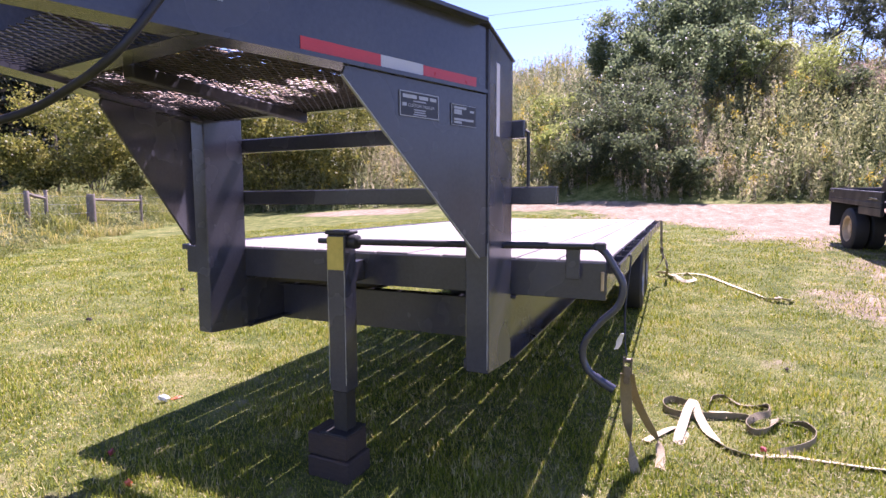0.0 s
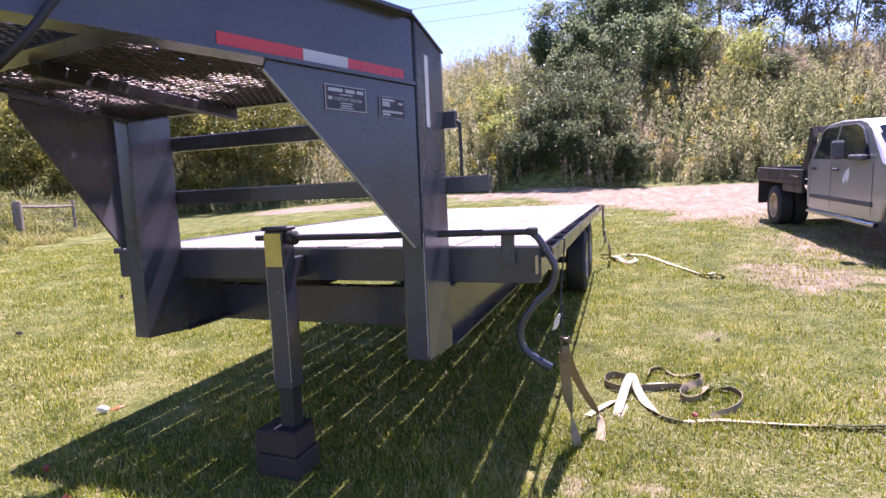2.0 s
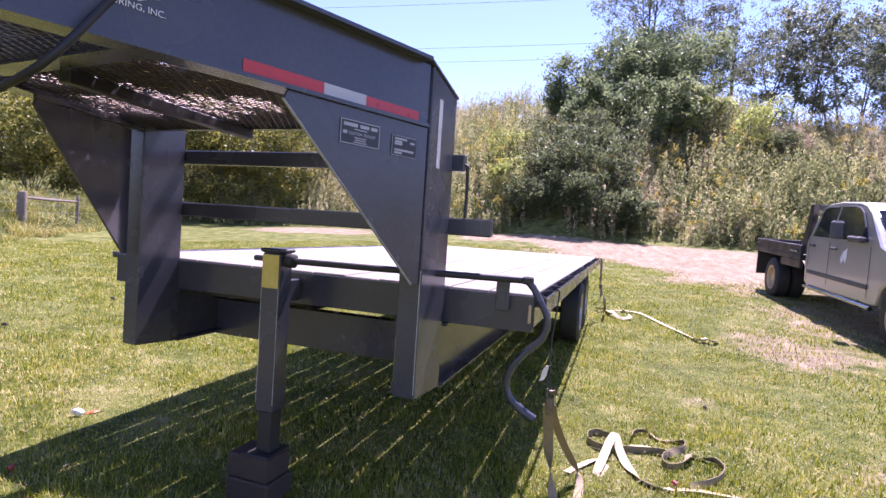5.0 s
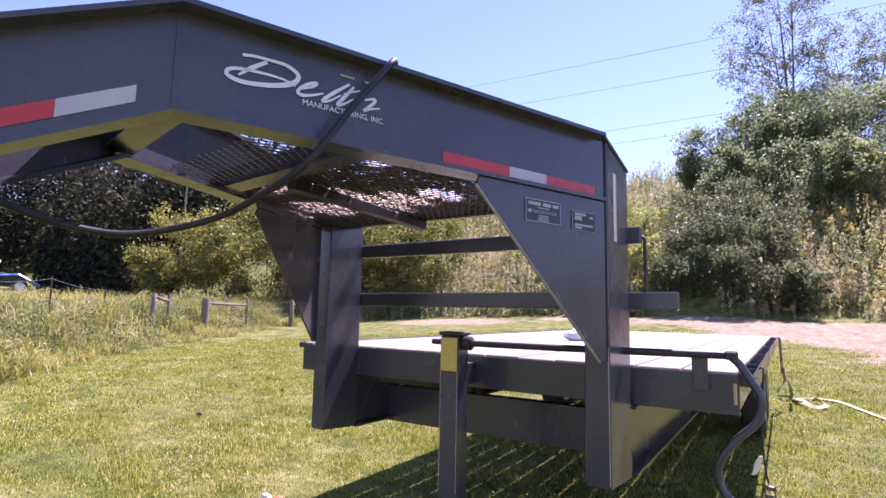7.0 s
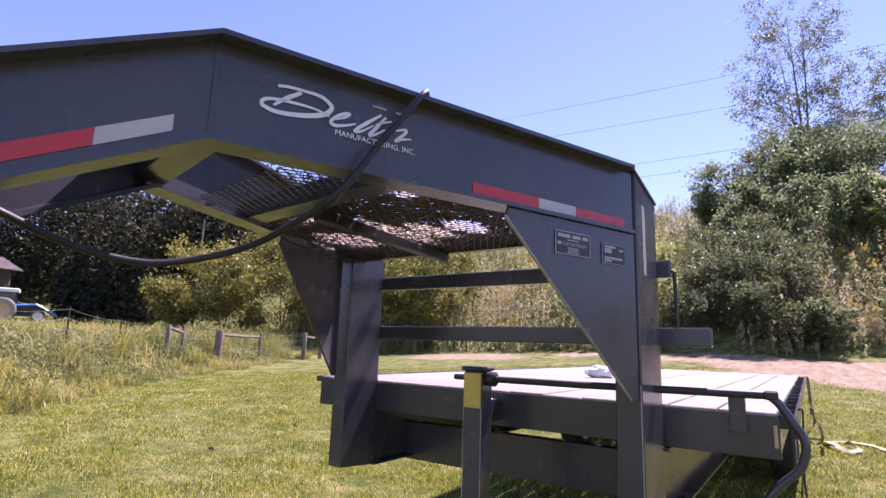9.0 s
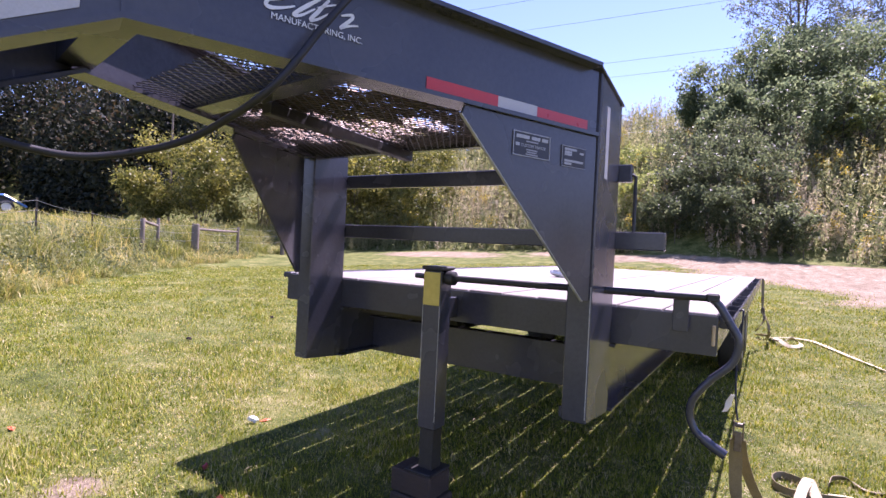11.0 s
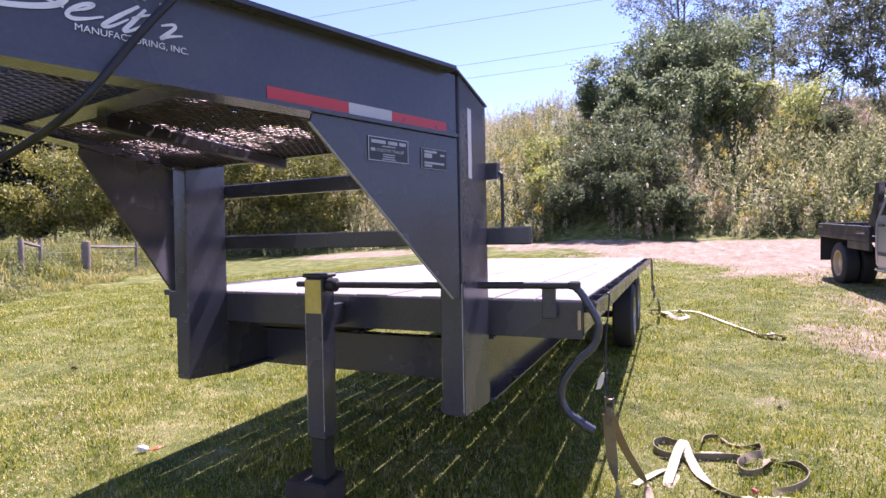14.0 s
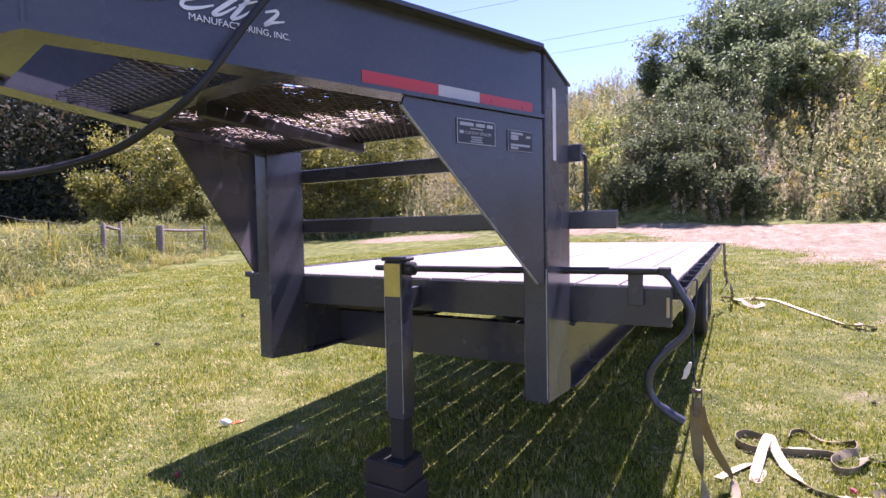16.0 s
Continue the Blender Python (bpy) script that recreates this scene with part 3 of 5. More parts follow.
# bars run aslant; cut to the beams, in two panels before and behind the cross piece
for y0, y1, skew, pitch in ((-1.53, -1.245, -0.12, 0.036), (-1.165, -0.14, -0.06, 0.036)):
    for sgn in (1, -1):
        k = -span
        while k < span:
            pts = []
            y = y0 - 0.4
            while y <= y1 + 0.4:
                x = -1.265 + k + sgn * (y + 0.8) * slope
                fore = y0 + skew * (x + 1.265)
                if fore < y < min(y1 + skew * (x + 1.265), -0.14) and neck_x(y, -1) + 0.01 < x < neck_x(y, 1) - 0.01:
                    pts.append((x, y))
                y += 0.0125
            if len(pts) > 2:
                (xa, ya), (xb, yb) = pts[0], pts[-1]
                d = Vector((xb - xa, yb - ya, 0))
                s = d.normalized().cross(Vector((0, 0, 1))) * 0.0017
                a, b = Vector((xa, ya, zs)), Vector((xb, yb, zs))
                lo = [bm.verts.new(v) for v in (a - s, a + s, b + s, b - s)]
                hi = [bm.verts.new(v + Vector((0, 0, 0.0028))) for v in (a - s, a + s, b + s, b - s)]
                for q in range(4):
                    bm.faces.new((lo[q], lo[(q + 1) % 4], hi[(q + 1) % 4], hi[q]))
                bm.faces.new(lo[::-1])
                bm.faces.new(hi)
            k += pitch
part("expanded_metal_step", moved(bm, pose(0, 0, -0.07)), BLACKER, trailer, "black expanded metal step")["kind"] = "stuff"
# dry leaves and dirt caught on the mesh: a dark mat, with light through its thin places painted as paler leaves
lr = np.random.default_rng(5)
n = 26000
lx, ly = lr.uniform(-2.15, -0.45, n), lr.uniform(-1.15, -0.16, n)
inside = (lx > -1.98 - 0.382 * (ly + 0.615) + 0.02) & (lx < -0.55 + 0.382 * (ly + 0.615) - 0.02)
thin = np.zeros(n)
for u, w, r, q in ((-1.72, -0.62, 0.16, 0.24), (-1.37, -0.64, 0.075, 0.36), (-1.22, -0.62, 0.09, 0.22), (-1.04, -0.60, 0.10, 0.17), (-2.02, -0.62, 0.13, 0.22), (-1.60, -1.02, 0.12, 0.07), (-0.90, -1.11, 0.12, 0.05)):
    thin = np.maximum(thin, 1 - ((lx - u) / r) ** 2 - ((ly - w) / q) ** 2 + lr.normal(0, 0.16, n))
for name, label, keep, mat, top in (("leaf_litter", "dark mat of old leaves and dirt on the step mesh", thin < 0.25, LITTER, 0.016), ("backlit_leaves", "thin leaves on the step mesh, coloured pale as if backlit", (thin > 0.3) & (lr.uniform(0, 1, n) < 0.22), BACKLITLITTER, 0.010)):
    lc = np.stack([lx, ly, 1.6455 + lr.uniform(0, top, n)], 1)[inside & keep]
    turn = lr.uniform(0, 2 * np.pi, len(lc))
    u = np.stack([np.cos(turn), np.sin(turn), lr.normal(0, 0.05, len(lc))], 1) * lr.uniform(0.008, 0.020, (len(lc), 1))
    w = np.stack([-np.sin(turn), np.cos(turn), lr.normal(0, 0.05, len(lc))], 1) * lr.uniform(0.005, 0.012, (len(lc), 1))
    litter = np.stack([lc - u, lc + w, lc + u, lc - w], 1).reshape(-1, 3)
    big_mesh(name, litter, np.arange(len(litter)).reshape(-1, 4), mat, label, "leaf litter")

# rails behind the uprights
part("headboard_rail", box((-2.225, 0.0125, 1.476), (-0.362, 0.0525, 1.554), bevel=0.005), BLACK, trailer)
part("headboard_rail", box((-2.225, 0.0125, 1.177), (-0.212, 0.0525, 1.257), bevel=0.005), BLACK, trailer)
part("rail_rod", tube(bmesh.new(), [(-0.347, 0.03, 1.258), (-0.347, 0.03, 1.38), (-0.349, 0.03, 1.50), (-0.372, 0.03, 1.512)], 0.008, 8), BLACKER, trailer)

# drop-leg jack with its crank
jack = part("jack", box((-1.262, -0.25, 0.26), (-1.162, -0.15, 1.035), bevel=0.006), BLACK, trailer)
part("jack_cap", box((-1.272, -0.26, 1.0355), (-1.152, -0.14, 1.055), bevel=0.006), BLACKER, jack)
# leg and foot use the darker steel to put the shade under the trailer into them
part("jack_leg", box((-1.252, -0.24, 0.062), (-1.172, -0.16, 0.2595), bevel=0.004), BLACKER, jack)
part("jack_foot", box((-1.30, -0.29, 0.049), (-1.144, -0.114, 0.0615), bevel=0.003), BLACKER, jack)
part("warning_plate", box((-1.259, -0.2545, 0.865), (-1.165, -0.2505, 1.025), bevel=0.001), YELLOWPLATE, jack, "faded yellow warning plate")
part("jack_bracket", box((-1.26, -0.1495, 0.78), (-1.225, 0.0195, 0.89), bevel=0.004), BLACK, jack)
part("crank_gear", lathe([(0.0, 0), (0.03, 0), (0.034, 0.01), (0.034, 0.045), (0.02, 0.055), (0.0, 0.055)], pose(-1.1615, -0.20, 1.0, 0, 90, 0), 14), BLACKER, jack, smooth=True)
part("crank_stub", tube(bmesh.new(), [(-1.345, -0.20, 1.0), (-1.2625, -0.20, 1.0)], 0.014, 10), BLACKER, jack)
part("crank_shaft", tube(bmesh.new(), [(-1.106, -0.20, 1.0), (-0.7, -0.13, 0.998), (-0.02, -0.045, 1.002)], 0.0155, 10), BLACKER, trailer, smooth=True)
part("shaft_bracket", box((-0.165, -0.001, 0.85), (-0.105, 0.0195, 1.012), bevel=0.003), BLACK, trailer)
handle = part("crank_handle", tube(bmesh.new(), smooth_path([(-0.020, -0.055, 1.004), (0.014, -0.055, 0.972), (0.052, -0.055, 0.91), (0.080, -0.055, 0.86), (0.082, -0.055, 0.81), (0.060, -0.055, 0.75),
              (-0.006, -0.055, 0.682), (-0.062, -0.055, 0.60), (-0.074, -0.055, 0.535), (-0.052, -0.055, 0.475), (-0.012, -0.055, 0.440)]), 0.0155, 12), BLACK, trailer, "black S-bent crank handle", True)
part("grip", tube(bmesh.new(), [(-0.022, -0.055, 0.448), (0.014, -0.055, 0.425), (0.058, -0.055, 0.402)], 0.0195, 12), BLACK, handle, "", True)
part("universal_joint", box((-0.035, -0.073, 0.986), (0.012, -0.037, 1.020), bevel=0.006), BLACKER, handle)
part("side_marker", box((-0.020, DY0 + 0.015, 0.80), (-0.006, DY0 + 0.0275, 0.885), bevel=0.003), RIM, trailer, "worn tan side marker")

# blocks of wood under the jack
for (x0, y0, z0), (x1, y1, z1) in (((-1.37, -0.305, -0.182), (-1.125, -0.105, -0.067)), ((-1.378, -0.292, -0.0665), (-1.142, -0.112, 0.0485))):
    b = link_bm("wood_block", box((x0, y0, z0), (x1, y1, z1), bevel=0.008), DARKWOOD)
    tagged(b, "rough brown timber block under the trailer jack", "wood block", "blocks under the jack")

# highlights on the jack and upright edges, painted as pale strips
for x in (-1.2605, -1.1635):
    part("edge_glint", box((x - 0.0014, -0.2506, 0.30), (x + 0.0014, -0.2502, 0.864), bevel=0), EDGEGLINT, jack)
part("edge_glint", box((-0.4225, -0.2940, 0.49), (-0.4195, -0.2924, 1.02), bevel=0), EDGEGLINT, trailer)

# wheels under the deck
def wheel(name, m, r, w, rim_mat, parent, tyre_mat=RUBBER):
    t = part(name, lathe([(r * 0.62, -w / 2), (r * 0.9, -w / 2), (r * 0.985, -w * 0.40), (r, -w * 0.25), (r, w * 0.25), (r * 0.985, w * 0.40), (r * 0.9, w / 2), (r * 0.62, w / 2)], m, 36, ring=True), tyre_mat, parent, "", True)
    part("rim", lathe([(0.0, -w * 0.30), (r * 0.40, -w * 0.30), (r * 0.46, -w * 0.42), (r * 0.615, -w * 0.49), (r * 0.615, w * 0.49), (r * 0.55, w * 0.46), (r * 0.50, w * 0.16), (r * 0.22, w * 0.10), (r * 0.20, w * 0.34), (0.0, w * 0.34)], m, 28), rim_mat, t, "", True)
    return t


for y in (4.25, 5.08):
    hub = float(ground_z(-1.27, y)) + 0.365
    deck_part("axle", tube(bmesh.new(), [(-2.28, y, hub), (-0.25, y, hub)], 0.04, 10), BLACKER, trailer)
    for x in (-0.17, -2.36):
        wheel("tyre", BED_TURN @ pose(x, y, hub, 0, 90 if x > -1 else -90, 0), 0.37, 0.22, STEEL, trailer)

# maker's plate and data plate on the gusset, lettering

def lettering(text, s, z, size, material, parent, tilt=0.0, lift=0.0092, align="LEFT", shear=0.0):
    cu = bpy.data.curves.new("lettering", "FONT")
    cu.body, cu.size, cu.align_x, cu.extrude, cu.shear = text, size, align, 0.0004, shear
    ob = bpy.data.objects.new("lettering", cu)
    scene.collection.objects.link(ob)
    dg = bpy.context.evaluated_depsgraph_get()
    me = bpy.data.meshes.new_from_object(ob.evaluated_get(dg))
    bpy.data.objects.remove(ob)
    m = near @ Matrix.Translation((s, -lift, z)) @ pose(0, 0, 0, 90, 0, 0) @ pose(0, 0, 0, 0, 0, tilt)
    me.transform(m)
    me.materials.clear()
    me.materials.append(material)
    o = new("lettering", me)
    o.parent = parent
    return o


def rect(s0, s1, z0, z1):
    return [(s0, z0), (s1, z0), (s1, z1), (s0, z1)]


mp = on_web("maker_plate", rect(-0.112, 0.070, 1.484, 1.569), PLATEBLACK, trailer, "black maker's plate with white lettering", lift=0.0035)
for r in (rect(-0.112, 0.070, 1.484, 1.487), rect(-0.112, 0.070, 1.566, 1.569), rect(-0.112, -0.109, 1.487, 1.566), rect(0.067, 0.070, 1.487, 1.566)):
    on_web("plate_border", r, PRINT, mp, lift=0.0052)
for s0, s1 in ((-0.098, -0.036), (-0.024, 0.018), (0.028, 0.058)):
    on_web("print_bar", rect(s0, s1, 1.546, 1.558), PRINT, mp, lift=0.0052)
lettering("CUSTOM TRAILER", -0.012, 1.518, 0.0155, PRINT, mp, align="CENTER")
on_web("print_bar", rect(-0.10, -0.082, 1.518, 1.529), PRINT, mp, lift=0.0052)
for z, w in ((1.536, 0.06), (1.507, 0.055), (1.499, 0.05), (1.491, 0.06)):
    on_web("print_bar", rect(-0.021 - w / 2, -0.021 + w / 2, z, z + 0.004), GREYDECAL, mp, lift=0.0052)
dp = on_web("data_plate", rect(0.135, 0.268, 1.476, 1.554), PLATEBLACK, trailer, "small black data plate", lift=0.0035)
for s0, s1, z in ((0.15, 0.215, 1.538), (0.15, 0.19, 1.527), (0.235, 0.258, 1.529), (0.15, 0.19, 1.518), (0.15, 0.255, 1.495), (0.15, 0.19, 1.484)):
    on_web("print_bar", rect(s0, s1, z, z + 0.008), PRINT, dp, lift=0.0052)
for r in (rect(0.135, 0.137, 1.476, 1.554), rect(0.137, 0.268, 1.552, 1.554), rect(0.137, 0.268, 1.476, 1.478)):
    on_web("plate_border", r, GREYDECAL, dp, lift=0.0052)

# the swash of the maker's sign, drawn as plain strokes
def stroke(points, widths, parent):
    pts = smooth_path([(a, b, 0) for a, b in points], 7)
    n = len(pts)
    bm = bmesh.new()
    rows = []
    for i, q in enumerate(pts):
        f = i / (n - 1) * (len(widths) - 1)
        k = min(int(f), len(widths) - 2)
        w = widths[k] + (widths[k + 1] - widths[k]) * (f - k)
        d = (pts[min(i + 1, n - 1)] - pts[max(i - 1, 0)]).normalized()
        s = Vector((-d.y, d.x, 0)) * w / 2
        rows.append([bm.verts.new((near @ Vector((q.x + e * s.x, -0.0080 - lay, q.y + e * s.y)))) for e in (-1, 1) for lay in (0, 0.001)])
    for r0, r1 in zip(rows, rows[1:]):
        for a, b in ((0, 1), (1, 3), (3, 2), (2, 0)):
            bm.faces.new((r0[a], r0[b], r1[b], r1[a]))
    bm.faces.new(rows[0][:2] + rows[0][:1:-1])
    bm.faces.new(rows[-1][:2] + rows[-1][:1:-1])
    return part("sign_stroke" if parent else "maker_sign", bm, DECAL, parent or trailer, "" if parent else "white swash of the maker's sign")


W1 = [0.004, 0.010, 0.009, 0.010, 0.004]
sign = stroke([(-1.118, 1.802), (-1.089, 1.807), (-1.051, 1.808), (-1.004, 1.807), (-0.974, 1.793), (-0.969, 1.779), (-0.985, 1.760), (-1.024, 1.744), (-1.077, 1.733), (-1.121, 1.730), (-1.150, 1.737), (-1.155, 1.746), (-1.147, 1.756), (-1.123, 1.763), (-1.087, 1.766), (-1.041, 1.767), (-1.002, 1.764), (-0.974, 1.755)],
              [0.008, 0.008, 0.012, 0.014, 0.012, 0.010, 0.009, 0.007, 0.004], None)
stroke([(-1.055, 1.801), (-1.094, 1.773), (-1.125, 1.746)], [0.010, 0.012, 0.006], sign)
stroke([(-0.961, 1.751), (-0.928, 1.766), (-0.915, 1.779), (-0.934, 1.774), (-0.958, 1.757), (-0.968, 1.741), (-0.955, 1.735), (-0.925, 1.743), (-0.894, 1.756)], W1, sign)
stroke([(-0.816, 1.804), (-0.865, 1.764), (-0.896, 1.735), (-0.877, 1.738), (-0.84, 1.765)], [0.007, 0.011, 0.009, 0.007, 0.004], sign)
stroke([(-0.801, 1.800), (-0.832, 1.759), (-0.851, 1.734), (-0.832, 1.740), (-0.803, 1.762)], [0.007, 0.011, 0.009, 0.007, 0.004], sign)
stroke([(-0.833, 1.770), (-0.808, 1.782), (-0.782, 1.793)], [0.004, 0.006, 0.004], sign)
stroke([(-0.765, 1.769), (-0.736, 1.779), (-0.732, 1.771), (-0.753, 1.749), (-0.766, 1.736), (-0.745, 1.746), (-0.713, 1.755)], [0.005, 0.008, 0.009, 0.010, 0.009, 0.007, 0.004], sign)
lettering("MANUFACTURING, INC.", -0.955, 1.7085, 0.0235, DECAL, sign, tilt=0, lift=0.0095)
for s0, s1 in ((-0.845, -0.80), (-0.768, -0.748)):
    on_web("print_bar", rect(s0, s1, 1.822, 1.828), GREYDECAL, sign, lift=0.003)

# ---------------------------------------------------------------- loose things round the trailer
def gz1(x, y):
    return float(ground_z(x, y))


# cable draped over the neck
pts = []
for s, off, z in ((-0.665, 0.0, 1.888), (-0.690, 0.050, 1.894), (-0.715, 0.074, 1.876), (-0.761, 0.080, 1.812), (-0.808, 0.080, 1.748), (-0.860, 0.080, 1.672), (-0.908, 0.078, 1.596), (-0.955, 0.060, 1.528), (-0.99, 0.01, 1.488), (-1.02, -0.08, 1.462), (-1.09, -0.19, 1.412),
                  (-1.196, -0.25, 1.370), (-1.333, -0.26, 1.338), (-1.463, -0.26, 1.350), (-1.559, -0.22, 1.375), (-1.642, -0.16, 1.404), (-1.76, -0.10, 1.448), (-1.92, -0.06, 1.482)):
    pts.append(near @ Vector((s, -off, z)))
hose = link_bm("cable", tube(bmesh.new(), smooth_path(pts, 6), 0.0098, 10), HOSE, smooth=True)
tagged(hose, "thick black rubber cable draped over the trailer neck", "cable")
link_bm("cable_end", tube(bmesh.new(), [pts[0] + Vector((-0.03, 0.02, -0.002)), pts[0] + Vector((-0.012, 0.006, 0.0)), pts[0]], 0.0108, 10), STEEL, hose, "bare metal ferrule", True)


def webbing(parent, points, leans, width, material):
    """A length of strap through the points; leans, one a point: 0 flat, 1 on edge."""
    path = smooth_path(points, 7)
    n, m = len(points), len(path)
    return part("webbing", ribbon(bmesh.new(), path, width, 0.0035, [float(np.interp(i * (n - 1) / (m - 1), range(n), leans)) for i in range(m)]), material, parent)


# ratchet strap hanging from the rub rail, its tail in a heap on the lawn
g = lambda x, y, z: (x, y, gz1(x, y) + z)
hang = thing("ratchet_strap", "tan ratchet strap hooked on the rub rail, tail heaped on grass", "strap")
part("hook", tube(bmesh.new(), smooth_path([(0.050, 0.42, 0.922), (0.066, 0.41, 0.922), (0.064, 0.38, 0.84), (0.056, 0.32, 0.68), (0.064, 0.27, 0.53), (0.076, 0.245, 0.465)]), 0.004, 8), BLACKER, hang, "thin wire hook", True)
part("tag", ribbon(bmesh.new(), smooth_path([(0.052, 0.30, 0.560), (0.036, 0.315, 0.530), (0.028, 0.325, 0.495), (0.016, 0.335, 0.470)]), 0.030, 0.002), DECAL, hang, "small white tag")
ratchet = part("ratchet", box((0.060, 0.228, 0.385), (0.066, 0.252, 0.462), bevel=0.002), RATCHET, hang, "rusty ratchet")
part("ratchet_plate", box((0.096, 0.228, 0.385), (0.102, 0.252, 0.462), bevel=0.002), RATCHET, ratchet)
part("ratchet_lever", box((0.0665, 0.214, 0.340), (0.0955, 0.224, 0.425), bevel=0.003), RATCHET, ratchet)
for z in (0.448, 0.392):
    part("ratchet_drum", tube(bmesh.new(), [(0.0665, 0.240, z), (0.0955, 0.240, z)], 0.010, 12), RATCHET, ratchet, "", True)
webbing(hang, [(0.076, 0.232, 0.385), (0.071, 0.315, 0.261), (0.075, 0.38, 0.101), (0.096, 0.391, -0.059), (0.122, 0.367, -0.155)], [0.0] * 5, 0.052, WEBDARK)
webbing(hang, [(0.088, 0.245, 0.385), (0.095, 0.36, 0.276), (0.126, 0.512, 0.116), (0.174, 0.634, -0.03), (0.211, 0.654, -0.11), (0.225, 0.582, -0.149), (0.227, 0.472, -0.158)], [0.0, 0.0, 0.1, 0.2, 0.2, 0.1, 0.1], 0.046, WEBDARK)
webbing(hang, [g(0.136, 0.766, 0.012), g(0.205, 0.903, 0.014), g(0.285, 1.028, 0.014), g(0.336, 0.993, 0.013), g(0.319, 0.868, 0.013), g(0.302, 0.837, 0.02), g(0.325, 1.027, 0.045), g(0.353, 1.221, 0.075), g(0.382, 1.314, 0.08), g(0.411, 1.198, 0.045), g(0.456, 1.041, 0.02), g(0.525, 0.892, 0.016), g(0.593, 0.823, 0.014),
               g(0.696, 0.834, 0.012), g(0.845, 0.891, 0.012), g(0.993, 0.902, 0.012), g(1.256, 0.925, 0.014), g(1.61, 0.992, 0.018), g(1.948, 1.097, 0.022)], [0.1, 0.1, 0.2, 0.3, 0.3, 0.2, -0.2, -0.3, -0.3, -0.3, -0.2, 0.4, 0.5, 0.1, 0.1, 0.15, 0.2, 0.4, 0.6], 0.050, WEB)
webbing(hang, [g(0.393, 1.325, 0.05), g(0.308, 1.441, 0.028), g(0.25, 1.463, 0.027), g(0.205, 1.384, 0.027), g(0.222, 1.271, 0.027), g(0.308, 1.214, 0.027), g(0.456, 1.259, 0.027), g(0.571, 1.305, 0.027), g(0.662, 1.328, 0.028), g(0.719, 1.306, 0.03)], [0.6, 0.9, 0.95, 0.95, 0.95, 0.95, 0.95, 0.9, 0.9, 0.6], 0.044, WEBDARK)
webbing(hang, [g(0.479, 1.463, 0.027), g(0.502, 1.6, 0.028), g(0.582, 1.656, 0.028), g(0.661, 1.572, 0.015), g(0.753, 1.584, 0.018), g(0.822, 1.565, 0.028), g(0.805, 1.431, 0.03), g(0.731, 1.332, 0.04), g(0.668, 1.214, 0.028), g(0.691, 1.112, 0.027), g(0.765, 1.157, 0.027), g(0.817, 1.276, 0.04), g(0.834, 1.363, 0.03), g(0.902, 1.37, 0.02), g(0.982, 1.35, 0.027), g(1.017, 1.237, 0.027), g(0.983, 1.1, 0.027), g(0.903, 0.986, 0.025), g(0.799, 0.893, 0.02)],
        [0.9, 0.8, 0.4, 0.1, 0.2, 0.8, 0.9, 0.6, 0.95, 0.95, 0.9, 0.4, 0.3, 0.2, 0.8, 0.95, 0.95, 0.9, 0.5], 0.044, WEBDARK)
webbing(hang, [g(0.479, 1.367, 0.012), g(0.593, 1.401, 0.013), g(0.707, 1.356, 0.014)], [0.1, 0.1, 0.2], 0.042, WEB)

far_strap = thing("ratchet_strap", "tan tie-down strap hanging from the deck's rear corner, end on grass", "strap")
webbing(far_strap, [(-0.062, 5.67, 0.925), (-0.048, 5.66, 0.90), (-0.042, 5.65, 0.72), (-0.03, 5.64, 0.52), (0.03, 5.62, 0.36), (0.05, 5.62, 0.22), g(0.028, 5.984, 0.05)], [0.0] * 7, 0.034, WEBDARK)
webbing(far_strap, [(-0.03, 5.63, 0.50), (-0.01, 5.60, 0.40), (-0.06, 5.58, 0.30), (-0.10, 5.60, 0.24)], [0.0] * 4, 0.034, WEBDARK)
part("ratchet", box((-0.052, 5.625, 0.47), (-0.010, 5.665, 0.55), bevel=0.008), RATCHET, far_strap)
webbing(far_strap, [g(-0.114, 6.228, 0.03), g(-0.033, 6.106, 0.06), g(0.041, 6.225, 0.03), g(0.091, 5.949, 0.05), g(0.194, 5.83, 0.06), g(0.299, 5.951, 0.09), g(0.403, 5.804, 0.05), g(0.278, 5.67, 0.04), g(0.153, 5.867, 0.07), g(0.092, 6.14, 0.03), g(0.279, 6.279, 0.03), g(0.515, 6.27, 0.02), g(0.64, 6.079, 0.02), g(0.874, 5.6, 0.02), g(1.091, 5.2, 0.02), g(1.191, 4.952, 0.03), g(1.3, 4.863, 0.05), g(1.276, 4.979, 0.05), g(1.384, 4.873, 0.04), g(1.441, 5.022, 0.02)],
        [0.2, 0.6, 0.3, 0.5, 0.2, 0.6, 0.2, 0.5, 0.3, 0.1, 0.0, -0.1, -0.1, 0.0, 0.1, 0.2, 0.5, 0.2, 0.5, 0.1], 0.050, WEB)

# white sack lying on the deck
bm = bmesh.new()
bmesh.ops.create_uvsphere(bm, u_segments=26, v_segments=14, radius=1)
for v in bm.verts:
    c = v.co
    k = 1 + 0.34 * noise.noise(c * 2.3 + Vector((3, 1, 0))) + 0.14 * noise.noise(c * 6)
    v.co = Vector((c.x * 0.115 * k, c.y * 0.09 * k, max(c.z, -0.7) * 0.055 * k))
tagged(link_bm("sack", moved(bm, pose(-1.41, 2.10, DZ + 0.044, 0, 0, 25)), PLASTICBAG, smooth=True), "crumpled white plastic sack lying on the deck", "sack")


